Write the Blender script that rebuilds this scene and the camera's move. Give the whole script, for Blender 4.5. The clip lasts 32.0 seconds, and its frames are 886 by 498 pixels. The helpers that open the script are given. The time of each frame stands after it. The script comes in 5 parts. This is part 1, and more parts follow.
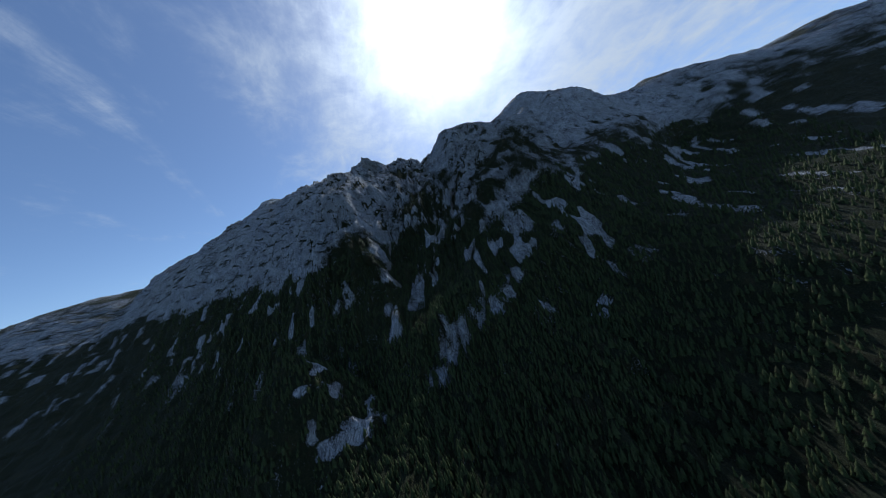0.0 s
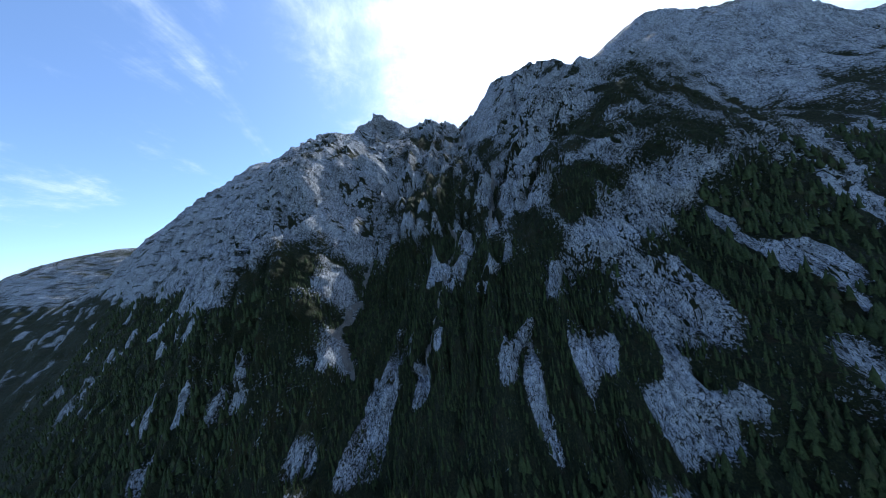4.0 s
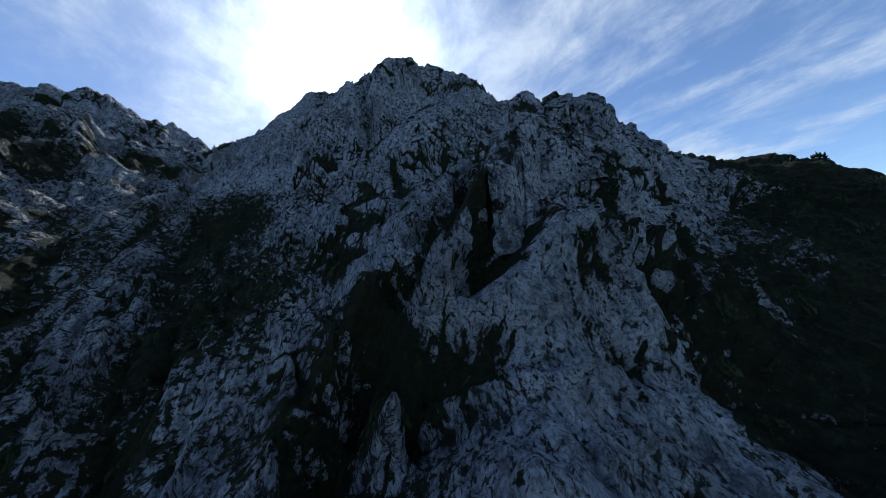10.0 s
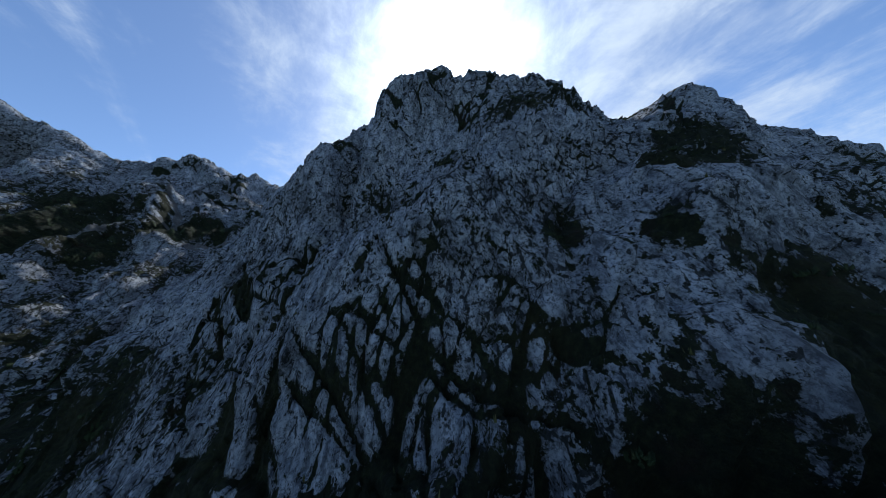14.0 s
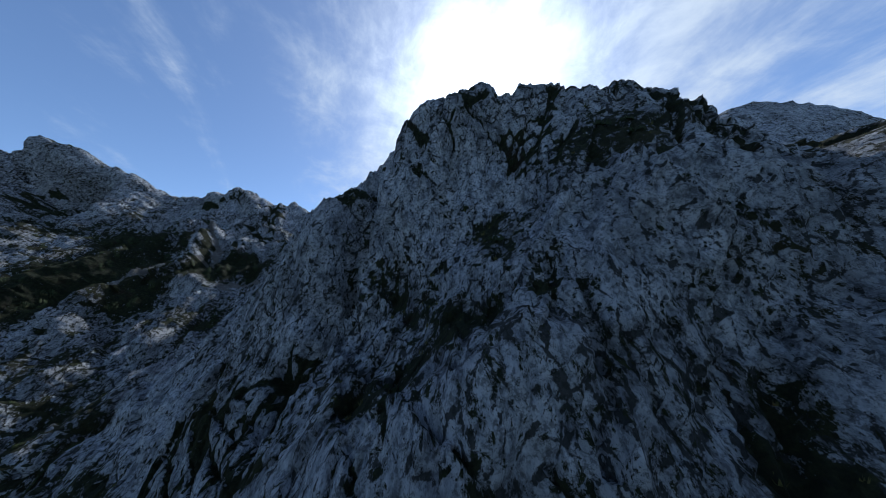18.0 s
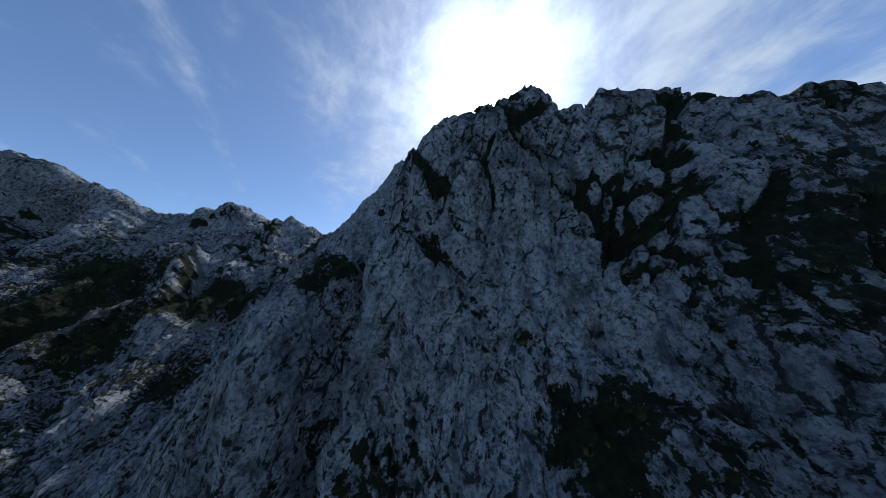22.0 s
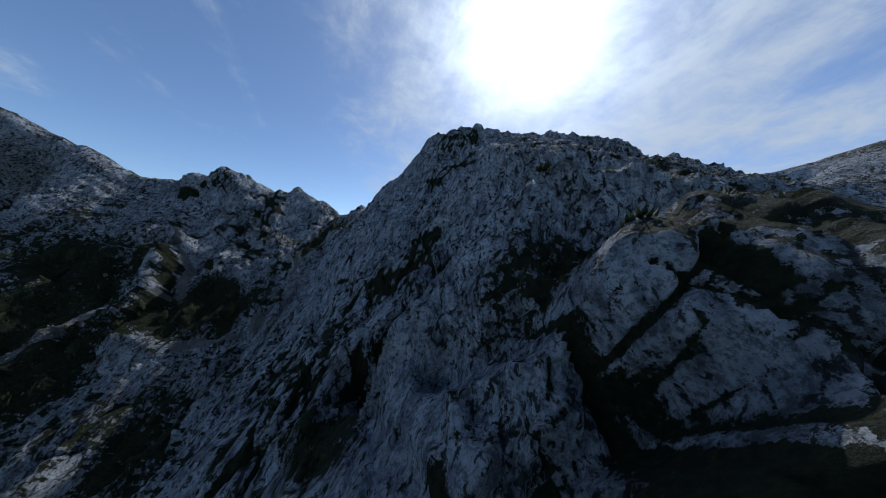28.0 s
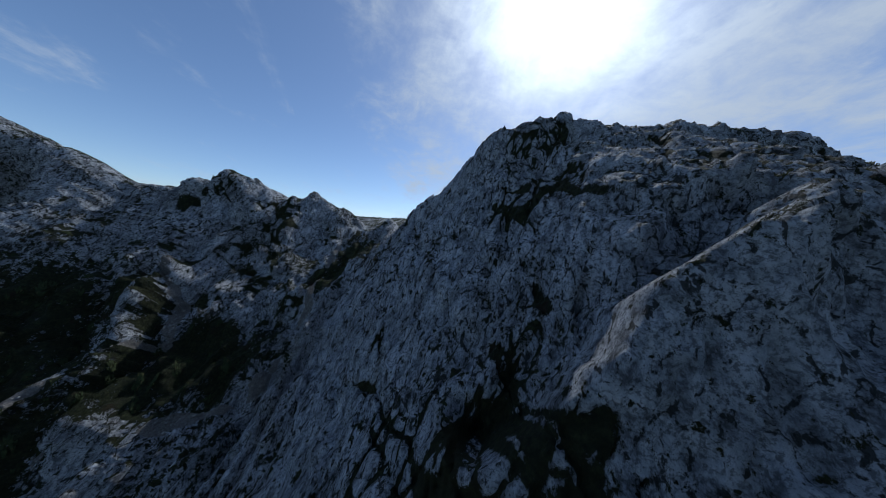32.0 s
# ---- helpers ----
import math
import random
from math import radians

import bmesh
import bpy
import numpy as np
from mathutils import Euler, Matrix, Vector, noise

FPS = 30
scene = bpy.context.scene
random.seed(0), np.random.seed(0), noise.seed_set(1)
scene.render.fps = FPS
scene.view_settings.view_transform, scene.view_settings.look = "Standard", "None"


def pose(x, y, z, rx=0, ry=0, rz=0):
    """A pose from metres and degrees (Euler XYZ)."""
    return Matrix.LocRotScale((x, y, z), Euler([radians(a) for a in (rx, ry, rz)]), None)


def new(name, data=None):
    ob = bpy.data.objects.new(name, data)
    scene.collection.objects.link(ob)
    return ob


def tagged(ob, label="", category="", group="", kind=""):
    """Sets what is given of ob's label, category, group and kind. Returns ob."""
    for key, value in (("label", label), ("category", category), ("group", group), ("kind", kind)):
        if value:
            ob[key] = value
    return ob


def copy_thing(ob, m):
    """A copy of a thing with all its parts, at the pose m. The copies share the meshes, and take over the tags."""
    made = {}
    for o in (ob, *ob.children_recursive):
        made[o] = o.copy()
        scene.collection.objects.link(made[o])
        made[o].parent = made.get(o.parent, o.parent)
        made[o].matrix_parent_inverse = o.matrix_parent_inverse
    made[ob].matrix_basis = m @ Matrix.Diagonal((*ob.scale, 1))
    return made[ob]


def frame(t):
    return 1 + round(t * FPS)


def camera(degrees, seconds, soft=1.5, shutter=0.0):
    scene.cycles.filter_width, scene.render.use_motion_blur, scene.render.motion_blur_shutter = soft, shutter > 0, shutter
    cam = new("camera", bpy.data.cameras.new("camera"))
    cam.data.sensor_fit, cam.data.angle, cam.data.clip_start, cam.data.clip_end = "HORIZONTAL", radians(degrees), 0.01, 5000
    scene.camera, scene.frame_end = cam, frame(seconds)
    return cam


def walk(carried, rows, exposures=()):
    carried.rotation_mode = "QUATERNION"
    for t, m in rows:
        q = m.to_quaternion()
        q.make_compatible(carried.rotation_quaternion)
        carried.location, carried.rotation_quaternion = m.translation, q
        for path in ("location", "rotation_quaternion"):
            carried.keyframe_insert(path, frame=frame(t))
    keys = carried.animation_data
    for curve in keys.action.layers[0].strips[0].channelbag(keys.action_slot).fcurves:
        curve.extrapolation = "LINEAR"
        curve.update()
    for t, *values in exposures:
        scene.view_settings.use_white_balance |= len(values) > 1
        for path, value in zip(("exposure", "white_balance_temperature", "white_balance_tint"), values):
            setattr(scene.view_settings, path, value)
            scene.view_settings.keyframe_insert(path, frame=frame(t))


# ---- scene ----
cam = camera(120.8, 32.0, soft=0.6)
METRES, EYE, TILT, LEAN, TURN = 390.0, 0.0, 3.0, 18.0, 0.0
ROWS = [
    (0.0, 0.0, 0.0, 0.0, 0.0, 0.0, -0.0),
    (0.5, 0.0161, 0.0388, 0.0098, 3.01, -0.76, -5.49),
    (1.0, 0.0213, 0.0707, 0.0256, 4.23, -1.06, -5.93),
    (1.5, 0.0227, 0.1045, 0.0449, 5.2, -1.99, -5.31),
    (2.0, 0.0257, 0.1389, 0.0517, 6.81, -2.85, -6.64),
    (2.5, 0.026, 0.176, 0.0602, 7.86, -3.72, -6.9),
    (4.5, 0.0077, 0.3367, 0.084, 8.92, -6.38, -7.42),
    (5.0, -0.0033, 0.3843, 0.089, 5.92, -6.9, -8.22),
    (5.5, -0.0079, 0.4317, 0.0899, 1.77, -6.24, -8.04),
    (6.0, -0.007, 0.4758, 0.0916, -0.71, 3.39, -8.52),
    (6.5, -0.0059, 0.5072, 0.1025, -6.22, 5.61, -10.6),
    (7.0, -0.0052, 0.5321, 0.1113, -7.47, 8.74, -10.36),
    (7.5, -0.0045, 0.5493, 0.1257, -10.16, 6.53, -9.98),
    (8.0, -0.0016, 0.568, 0.137, -11.06, 6.27, -11.05),
    (8.5, 0.0021, 0.5909, 0.1498, -17.72, 9.54, -10.99),
    (9.0, 0.0082, 0.6111, 0.168, -25.49, 18.37, -9.7),
    (9.5, 0.0168, 0.6218, 0.1882, -28.63, 13.41, -11.67),
    (10.0, 0.0269, 0.6371, 0.2079, -32.44, 15.88, -9.78),
    (10.5, 0.0386, 0.6506, 0.2318, -39.95, 18.41, -9.36),
    (11.0, 0.0495, 0.6606, 0.2526, -35.61, 16.45, -10.61),
    (11.5, 0.0542, 0.6704, 0.2677, -28.1, 14.5, -7.76),
    (12.0, 0.0576, 0.6763, 0.2762, -21.69, 13.15, -8.6),
    (12.5, 0.0597, 0.6793, 0.2805, -18.4, 12.5, -10.57),
    (13.0, 0.0612, 0.6814, 0.2833, -16.26, 12.1, -12.6),
    (13.5, 0.0626, 0.6836, 0.286, -14.07, 11.74, -14.75),
    (14.0, 0.0637, 0.686, 0.2889, -11.94, 11.18, -16.57),
    (14.5, 0.0645, 0.6884, 0.2918, -9.91, 10.57, -17.89),
    (16.5, 0.0633, 0.7001, 0.3046, -4.39, 9.19, -18.94),
    (17.0, 0.0622, 0.7034, 0.308, -3.87, 9.47, -18.56),
    (17.5, 0.0609, 0.7068, 0.3113, -3.47, 10.0, -18.26),
    (18.0, 0.0596, 0.7102, 0.3147, -3.15, 10.5, -17.86),
    (18.5, 0.0582, 0.7136, 0.3182, -2.98, 10.78, -17.37),
    (19.0, 0.057, 0.7169, 0.3215, -2.8, 10.82, -16.95),
    (19.5, 0.056, 0.7202, 0.3247, -2.59, 10.78, -16.84),
    (20.0, 0.0548, 0.7235, 0.3277, -2.36, 10.67, -16.98),
    (20.5, 0.0536, 0.7267, 0.3305, -2.13, 10.52, -17.35),
    (21.0, 0.0524, 0.73, 0.3331, -1.88, 10.35, -17.73),
    (21.5, 0.051, 0.7331, 0.3356, -1.68, 10.16, -18.04),
    (22.0, 0.0492, 0.7363, 0.3384, -1.54, 9.93, -18.22),
    (22.5, 0.0471, 0.7395, 0.3415, -1.45, 9.54, -18.31),
    (23.0, 0.0446, 0.7427, 0.3449, -1.43, 8.88, -18.36),
    (23.5, 0.0421, 0.7458, 0.3485, -1.41, 7.84, -18.39),
    (24.0, 0.0396, 0.7489, 0.3521, -1.37, 6.58, -18.42),
    (24.5, 0.0371, 0.7521, 0.3558, -1.3, 5.19, -18.51),
    (25.0, 0.0347, 0.7555, 0.3594, -1.12, 3.68, -18.77),
    (25.5, 0.0325, 0.7591, 0.3631, -0.79, 2.19, -19.25),
    (27.5, 0.0236, 0.776, 0.3717, 1.61, -1.63, -22.99),
    (28.0, 0.0209, 0.7806, 0.3737, 1.97, -2.02, -23.37),
    (28.5, 0.018, 0.7855, 0.3754, 2.28, -2.33, -23.57),
    (29.0, 0.0149, 0.7906, 0.3771, 2.64, -2.79, -23.64),
    (29.5, 0.0116, 0.7958, 0.3787, 3.17, -3.36, -23.73),
    (30.0, 0.008, 0.8014, 0.3806, 3.8, -4.19, -23.83),
    (30.5, 0.0044, 0.8072, 0.3827, 4.54, -5.12, -24.01),
    (31.0, 0.0007, 0.8132, 0.3848, 5.4, -5.95, -24.18),
    (31.5, -0.003, 0.8193, 0.3868, 6.34, -6.61, -24.26),
    (32.0, -0.0066, 0.8254, 0.3884, 7.23, -7.14, -24.2),
]
walk(cam, [(t, pose(0, 0, EYE, TILT, LEAN, TURN) @ pose(METRES * x, METRES * y, METRES * z, 90 + pitch, roll, yaw)) for t, x, y, z, yaw, pitch, roll in ROWS],
     exposures=[(0.0, -0.3, 5750, 8), (2.5, 0.1, 5750, 8), (4.5, 0.9, 5750, 8), (6.0, 0.7, 5750, 8), (8.0, 0.6, 5750, 8), (9.0, -0.05, 5750, 8), (10.0, 0.05, 5750, 8), (14.0, 0.1, 5750, 8), (20.0, -0.08, 5750, 8), (24.0, -0.25, 5750, 8), (32.0, -0.5, 5750, 8)])

# ---- sky, sun, exposure ----
SUN_AZ, SUN_EL = radians(15.5), radians(43.5)
SUN_DIR = Vector((math.sin(SUN_AZ) * math.cos(SUN_EL), math.cos(SUN_AZ) * math.cos(SUN_EL), math.sin(SUN_EL)))
scene.view_settings.exposure = 0.0


class Nodes:
    """A short hand for node trees."""

    def __init__(self, tree):
        self.tree = tree

    def add(self, kind, props=None, **links):
        n = self.tree.nodes.new(kind)
        for key, value in (props or {}).items():
            setattr(n, key, value)
        for key, value in links.items():
            self.put(n.inputs[int(key[1:])] if key[0] == "i" and key[1:].isdigit() else n.inputs[key.replace("_", " ")], value)
        return n

    def put(self, socket, value):
        if isinstance(value, bpy.types.NodeSocket):
            self.tree.links.new(value, socket)
        elif isinstance(value, bpy.types.Node):
            self.tree.links.new(value.outputs[0], socket)
        else:
            socket.default_value = value

    def math(self, op, a, b=0.0, c=0.0, clamp=False):
        return self.add("ShaderNodeMath", {"operation": op, "use_clamp": clamp}, i0=a, i1=b, i2=c).outputs[0]

    def vec(self, op, a, b=(0, 0, 0), scale=1.0):
        n = self.add("ShaderNodeVectorMath", {"operation": op}, i0=a, i1=b)
        n.inputs[3].default_value = scale
        return n.outputs["Value"] if op in ("DOT_PRODUCT", "LENGTH") else n.outputs[0]

    def mix(self, fac, a, b):
        n = self.tree.nodes.new("ShaderNodeMix")
        n.data_type = "RGBA"
        for s, v in ((n.inputs[0], fac), (n.inputs[6], a), (n.inputs[7], b)):
            self.put(s, v)
        return n.outputs[2]

    def ramp(self, fac, *stops):
        n = self.tree.nodes.new("ShaderNodeValToRGB")
        self.put(n.inputs[0], fac)
        while len(n.color_ramp.elements) < len(stops):
            n.color_ramp.elements.new(1.0)
        for e, (at, col) in zip(n.color_ramp.elements, stops):
            e.position, e.color = at, (*col, 1) if isinstance(col, tuple) else (col, col, col, 1)
        return n.outputs[0]

    def noise(self, where, scale, detail=6.0, rough=0.55, lac=2.0, twist=0.0):
        n = self.add("ShaderNodeTexNoise", None, Vector=where, Scale=scale, Detail=detail, Roughness=rough, Lacunarity=lac, Distortion=twist)
        return n.outputs[0]

    def spread(self, value, lo, hi, to_lo=0.0, to_hi=1.0, smooth=False):
        n = self.add("ShaderNodeMapRange", {"interpolation_type": "SMOOTHSTEP" if smooth else "LINEAR"}, i0=value, i1=lo, i2=hi, i3=to_lo, i4=to_hi)
        return n.outputs[0]


world = bpy.data.worlds.new("sky")
scene.world = world
world.use_nodes = True
world.node_tree.nodes.clear()
N = Nodes(world.node_tree)
way = N.add("ShaderNodeTexCoord").outputs["Generated"]
air = N.add("ShaderNodeTexSky", {"sky_type": "NISHITA", "sun_disc": False, "sun_elevation": SUN_EL, "sun_rotation": SUN_AZ,
                                 "altitude": 1800.0, "air_density": 1.0, "dust_density": 1.6, "ozone_density": 2.0}).outputs[0]
# thin cirrus on a high level sheet, drawn out along one direction
sep = N.add("ShaderNodeSeparateXYZ", None, i0=way)
height = N.math("ADD", N.math("MAXIMUM", sep.outputs[2], 0.0), 0.22)
flat = N.add("ShaderNodeCombineXYZ", None, i0=N.math("DIVIDE", sep.outputs[0], height), i1=N.math("DIVIDE", sep.outputs[1], height))
def across(x, y, z=0.0):
    return N.vec("DOT_PRODUCT", flat.outputs[0], (x, y, z))


streaky = N.add("ShaderNodeCombineXYZ", None, i0=N.math("MULTIPLY", across(-0.225, 0.974), 0.75), i1=N.math("MULTIPLY", across(0.974, 0.225), 1.7), i2=2.3)
streaks = N.noise(streaky.outputs[0], 1.25, 10.0, 0.60, 2.1, 0.5)
thin = N.noise(streaky.outputs[0], 5.5, 6.0, 0.62, 2.2, 0.3)
patches = N.noise(flat.outputs[0], 0.8, 3.0, 0.5)
puffs = N.noise(flat.outputs[0], 5.0, 9.0, 0.66, 2.0, 0.3)
toward = N.vec("DOT_PRODUCT", N.vec("NORMALIZE", way), tuple(SUN_DIR))
east = N.spread(N.vec("DOT_PRODUCT", N.vec("NORMALIZE", way), (0.44, 0.72, 0.53)), 0.45, 0.98, -0.05, 0.16)
veil = N.math("ADD", N.math("MULTIPLY", streaks, 0.6), N.math("MULTIPLY", patches, 0.34))
veil = N.math("ADD", N.math("MULTIPLY_ADD", thin, 0.07, veil), east)
cover = N.spread(N.math("MULTIPLY_ADD", puffs, 0.24, veil), 0.60, 0.84, 0.0, 1.0, True)
cover = N.math("MULTIPLY", cover, N.spread(puffs, 0.3, 0.6, 0.45, 1.0), clamp=True)
cover = N.math("MULTIPLY", cover, N.spread(sep.outputs[2], 0.02, 0.2, 0.45, 0.92), clamp=True)
# cloud light: white by day, brighter where the sun shines through towards the eye
shine = N.math("POWER", N.math("MAXIMUM", toward, 0.0), 26.0)
lit = N.math("MULTIPLY_ADD", shine, 1.6, 1.0)
cloud = N.vec("SCALE", N.add("ShaderNodeCombineXYZ", None, i0=N.math("MULTIPLY", lit, 4.5), i1=N.math("MULTIPLY", lit, 4.9), i2=N.math("MULTIPLY", lit, 5.4)).outputs[0], scale=1.0)
haze = N.math("MULTIPLY_ADD", N.math("POWER", N.math("MAXIMUM", toward, 0.0), 75.0), 6.0, N.math("MULTIPLY", N.math("POWER", N.math("MAXIMUM", toward, 0.0), 14.0), 0.9))
glow = N.vec("SCALE", N.add("ShaderNodeCombineXYZ", None, i0=haze, i1=haze, i2=haze).outputs[0], scale=1.0)
sky = N.vec("ADD", N.mix(cover, air, cloud), glow)
N.add("ShaderNodeOutputWorld", None, Surface=N.add("ShaderNodeBackground", None, Color=sky, Strength=0.15))

sun = new("sun", bpy.data.lights.new("sun", "SUN"))
sun.data.energy, sun.data.angle, sun.data.color = 3.2, radians(0.53), (1.0, 0.95, 0.87)
sun.rotation_mode = "QUATERNION"
sun.rotation_quaternion = SUN_DIR.to_track_quat("Z", "Y")

# ---- the plan of the mountain: crest, rib, gully and foot lines (metres: x, y, z) ----
WEST_CREST = [
    [(-1100, 640, 130), (-760, 550, 143), (-580, 520, 140), (-365, 450, 146), (-300, 420, 154), (-232, 388, 172), (-165, 373, 169), (-110, 362, 167), (-66, 356, 178)],
    [(-66, 356, 178), (-56, 361, 176), (-46, 367, 170.5), (-36, 374, 166), (-27, 377, 167.5), (-17, 380, 171.5), (2, 388, 168.5), (13, 393, 164.5), (30, 376, 164), (46, 359, 172)],
    [(46, 359, 172), (49, 358, 176), (52, 357, 179), (62, 358, 182.5), (80, 358, 183.5), (91, 358, 183.5), (102, 361, 181.5), (112, 362, 178.5), (124, 366, 177), (140, 369, 182), (160, 365, 187), (178, 356, 189), (190, 350, 189)],
]
EAST_CREST = [
    [(190, 350, 189), (213, 332, 179), (237, 330, 168), (264, 330, 151), (328, 330, 150), (418, 330, 137), (485, 330, 140), (575, 330, 158), (694, 330, 150)],
]
CRESTS = WEST_CREST + EAST_CREST
SPIRE = [
    # spire at the foot of the upper spur, from its slab's toe to its top and down the far side
    [(33, 248, 56), (36, 250.5, 62), (40, 254.5, 75.6), (44, 256, 82.5), (48.1, 256.5, 90), (53, 257.4, 95.5), (56.6, 257.8, 100), (61.3, 259.2, 104.3), (64, 260, 102), (67.5, 260.5, 107), (70.7, 259.2, 110.8), (74, 256.9, 109.3), (76.5, 255.5, 107), (80, 254, 101.5), (86, 250, 96)],
    [(42, 249.3, 71), (47, 251.5, 79), (53.4, 253.7, 88.5), (58, 254.3, 92)],
    [(66.6, 253.4, 93.8), (67.9, 256.8, 101.5), (70.7, 259.2, 110.8)],
    [(72, 260, 109.5), (75, 264.6, 108.3), (76, 266.5, 106)],
]
SHOULDER = [
    [(49, 247.5, 64), (52.6, 249, 74), (61.8, 252.5, 87), (70, 250, 88), (78, 246, 87.5), (83.4, 245.2, 90.4), (92.5, 249, 98), (97, 246, 97.5), (104, 240, 94), (114, 236, 87)],
    # second spire and the shoulder to the eastern crest
    [(77, 270, 111), (78, 272, 114.4), (81.3, 271.5, 118.8), (84, 276, 123), (88, 277.5, 129.5), (91, 278.5, 133), (94.5, 279, 134.3), (98.5, 279.5, 133.3), (103, 280, 131), (135, 295, 142), (170, 305, 154), (213, 330, 178)],
    [(83, 270.5, 114), (87.6, 269.4, 111.7), (100, 273.5, 121.3), (101, 278, 130)],
    # upper spur: left edge, middle and right side, each from foot to top
    [(47, 276, 90.5), (49, 276, 94), (51.7, 278, 99), (55, 280, 105), (58, 280, 110.8), (61, 279, 111.6), (65, 278.6, 117.7), (68.5, 279, 122), (73, 280, 125)],
]
SPUR_EDGES = [
    [(61, 276.4, 102.4), (63.6, 277.5, 109.5), (67.4, 278, 112.4), (68.3, 278.5, 119.5), (74, 280.5, 125.4), (78.6, 281, 128), (79, 285, 135), (78.5, 288.5, 139), (76, 293, 143.2), (74.5, 294.5, 147)],
    [(73.5, 279.4, 119.4), (79, 280.7, 122.8), (85, 279.6, 124.4), (90, 280.3, 130.4), (89.5, 283.5, 132), (87, 285.5, 139), (82, 289, 143.5)],
    [(48.2, 291.4, 108.3), (45.8, 294.3, 114.7), (51.3, 293.7, 118.4), (58, 292, 121.6), (62, 293, 125.4), (59, 293.4, 128.7), (62.7, 293.4, 133), (60.2, 297, 140), (63.5, 296.2, 142), (63, 300.5, 147.5)],
]
SPUR_FACE = [
    [(69.5, 290, 129), (68, 291, 128.4), (65, 293, 130.6), (70, 293.6, 134), (68, 294.7, 136), (72.5, 294, 139.5), (72.3, 294.5, 143.5), (68, 299, 148)],
    # the next slabs up the spur to the summit
    [(73, 297.5, 151.5), (68, 301, 150.5), (64, 305.4, 152.2)],
    [(62, 306, 148), (64, 305.4, 152.7), (68, 307.5, 154.5), (78, 312, 156), (90, 314, 156)],
    [(54.5, 312.4, 146), (58.4, 315, 150.3), (59.7, 315.6, 152.4), (62.6, 314.4, 157), (66, 313.8, 159), (72, 316, 160), (80, 319, 161), (94, 325, 162)],
    [(53, 327.5, 150), (54.5, 326.8, 152), (56.5, 324.8, 156.5), (60.7, 325.2, 162.2), (65.8, 328, 165.4), (74, 333, 168), (84, 340, 171), (92, 348, 174)],
    [(91, 358, 183.5), (103, 350, 177), (108, 345, 173), (112, 335, 162)],
]
SLABS = [
    [(60.7, 327, 162.5), (60, 337, 167), (56, 346, 169), (60, 352, 178), (62, 358, 183.5)],
    [(62, 306, 148), (57, 312.5, 144)],
    [(53.8, 332, 152), (56, 334, 157), (54, 346, 167.6), (49.8, 348, 165), (46, 359, 172)],
    [(51.7, 324.6, 146.2), (44, 337, 148.6), (43, 343, 155.3), (41, 352, 160), (39.4, 360.4, 166.7)],
    [(63.9, 296, 145.5), (66.5, 297, 149.3), (69.5, 297.2, 151.2), (73, 297, 151.8), (76.5, 294.8, 149.8), (79.5, 292.3, 147.3), (83.5, 289.4, 145.5), (87.5, 285.3, 139.8), (90, 283.4, 132.5)],
    # western wall: buttresses from foot to brow
    [(-75, 213, 47), (-69, 234, 60), (-69.3, 235.5, 80), (-70, 255, 102), (-80, 300, 132), (-76, 345, 156), (-66, 356, 178)],
]
SLAB_ENDS = [
    [(-46, 240, 49), (-46, 254, 66), (-55, 261, 80), (-55, 268, 92), (-56, 290, 112), (-60, 320, 134), (-64, 347, 160)],
    [(-36, 268, 69), (-36.5, 277, 72), (-46, 273, 90), (-43, 287, 99.5), (-45, 304, 113), (-44, 325, 132), (-54.6, 364, 158)],
    [(-93, 209.3, 34), (-100, 222, 52), (-110, 250, 84), (-125, 290, 118), (-150, 330, 148), (-165, 373, 171)],
    [(-145, 212.6, 5), (-188, 260, 42), (-185, 300, 100), (-183, 323, 126), (-200, 360, 158), (-228, 390, 179)],
    # small ribs in the middle
]
WALL_BUTTRESSES = [
    [(16.5, 242.5, 50), (20, 246, 58), (25, 248.3, 66.8), (28, 250, 68), (34, 259, 71), (40, 271, 80), (47, 276, 90.5)],
    [(-10, 253, 63.5), (5, 274, 71), (12, 289, 87), (20, 300, 100)],
    # spur beside the flight, from the forest up
    [(39, 198, 15), (40, 200, 21), (36, 205, 26), (43, 213.5, 46), (46, 218, 58.3), (53, 219, 59.6), (58, 226, 67.4), (58, 237, 72), (63, 247, 78.2)],
    [(34, 230, 49.3), (36, 236, 59), (43, 233, 64.5), (48.5, 227, 59), (43, 229.5, 55), (40, 222.2, 45.7)],
    [(56, 186, 14), (53, 204, 34), (79, 203, 38.6), (77.6, 214, 60), (85, 228, 75), (95, 243, 96)],
]
WALL_ENDS = [
    [(64, 180, 8.4), (83, 204, 31), (94.6, 204.4, 54), (104, 243, 88), (150, 254, 74), (182, 220.5, 51), (266, 255, 70)],
    [(150, 254, 76), (160, 290, 135), (170, 305, 154)],
    [(266, 255, 70), (264, 300, 128), (264, 330, 154)],
    # wooded knoll in the foreground and the low ribs of the forest
    [(60, 104, -66), (90, 130, -52), (112, 160, -12)],
    [(-10, 147, -53), (-13.5, 150.3, -38), (15, 156, -25), (30, 170, -12), (23, 186, 3), (17.7, 209.5, 22)],
]
RIBS = SPIRE + SHOULDER + SPUR_EDGES + SPUR_FACE + SLABS + SLAB_ENDS + WALL_BUTTRESSES + WALL_ENDS
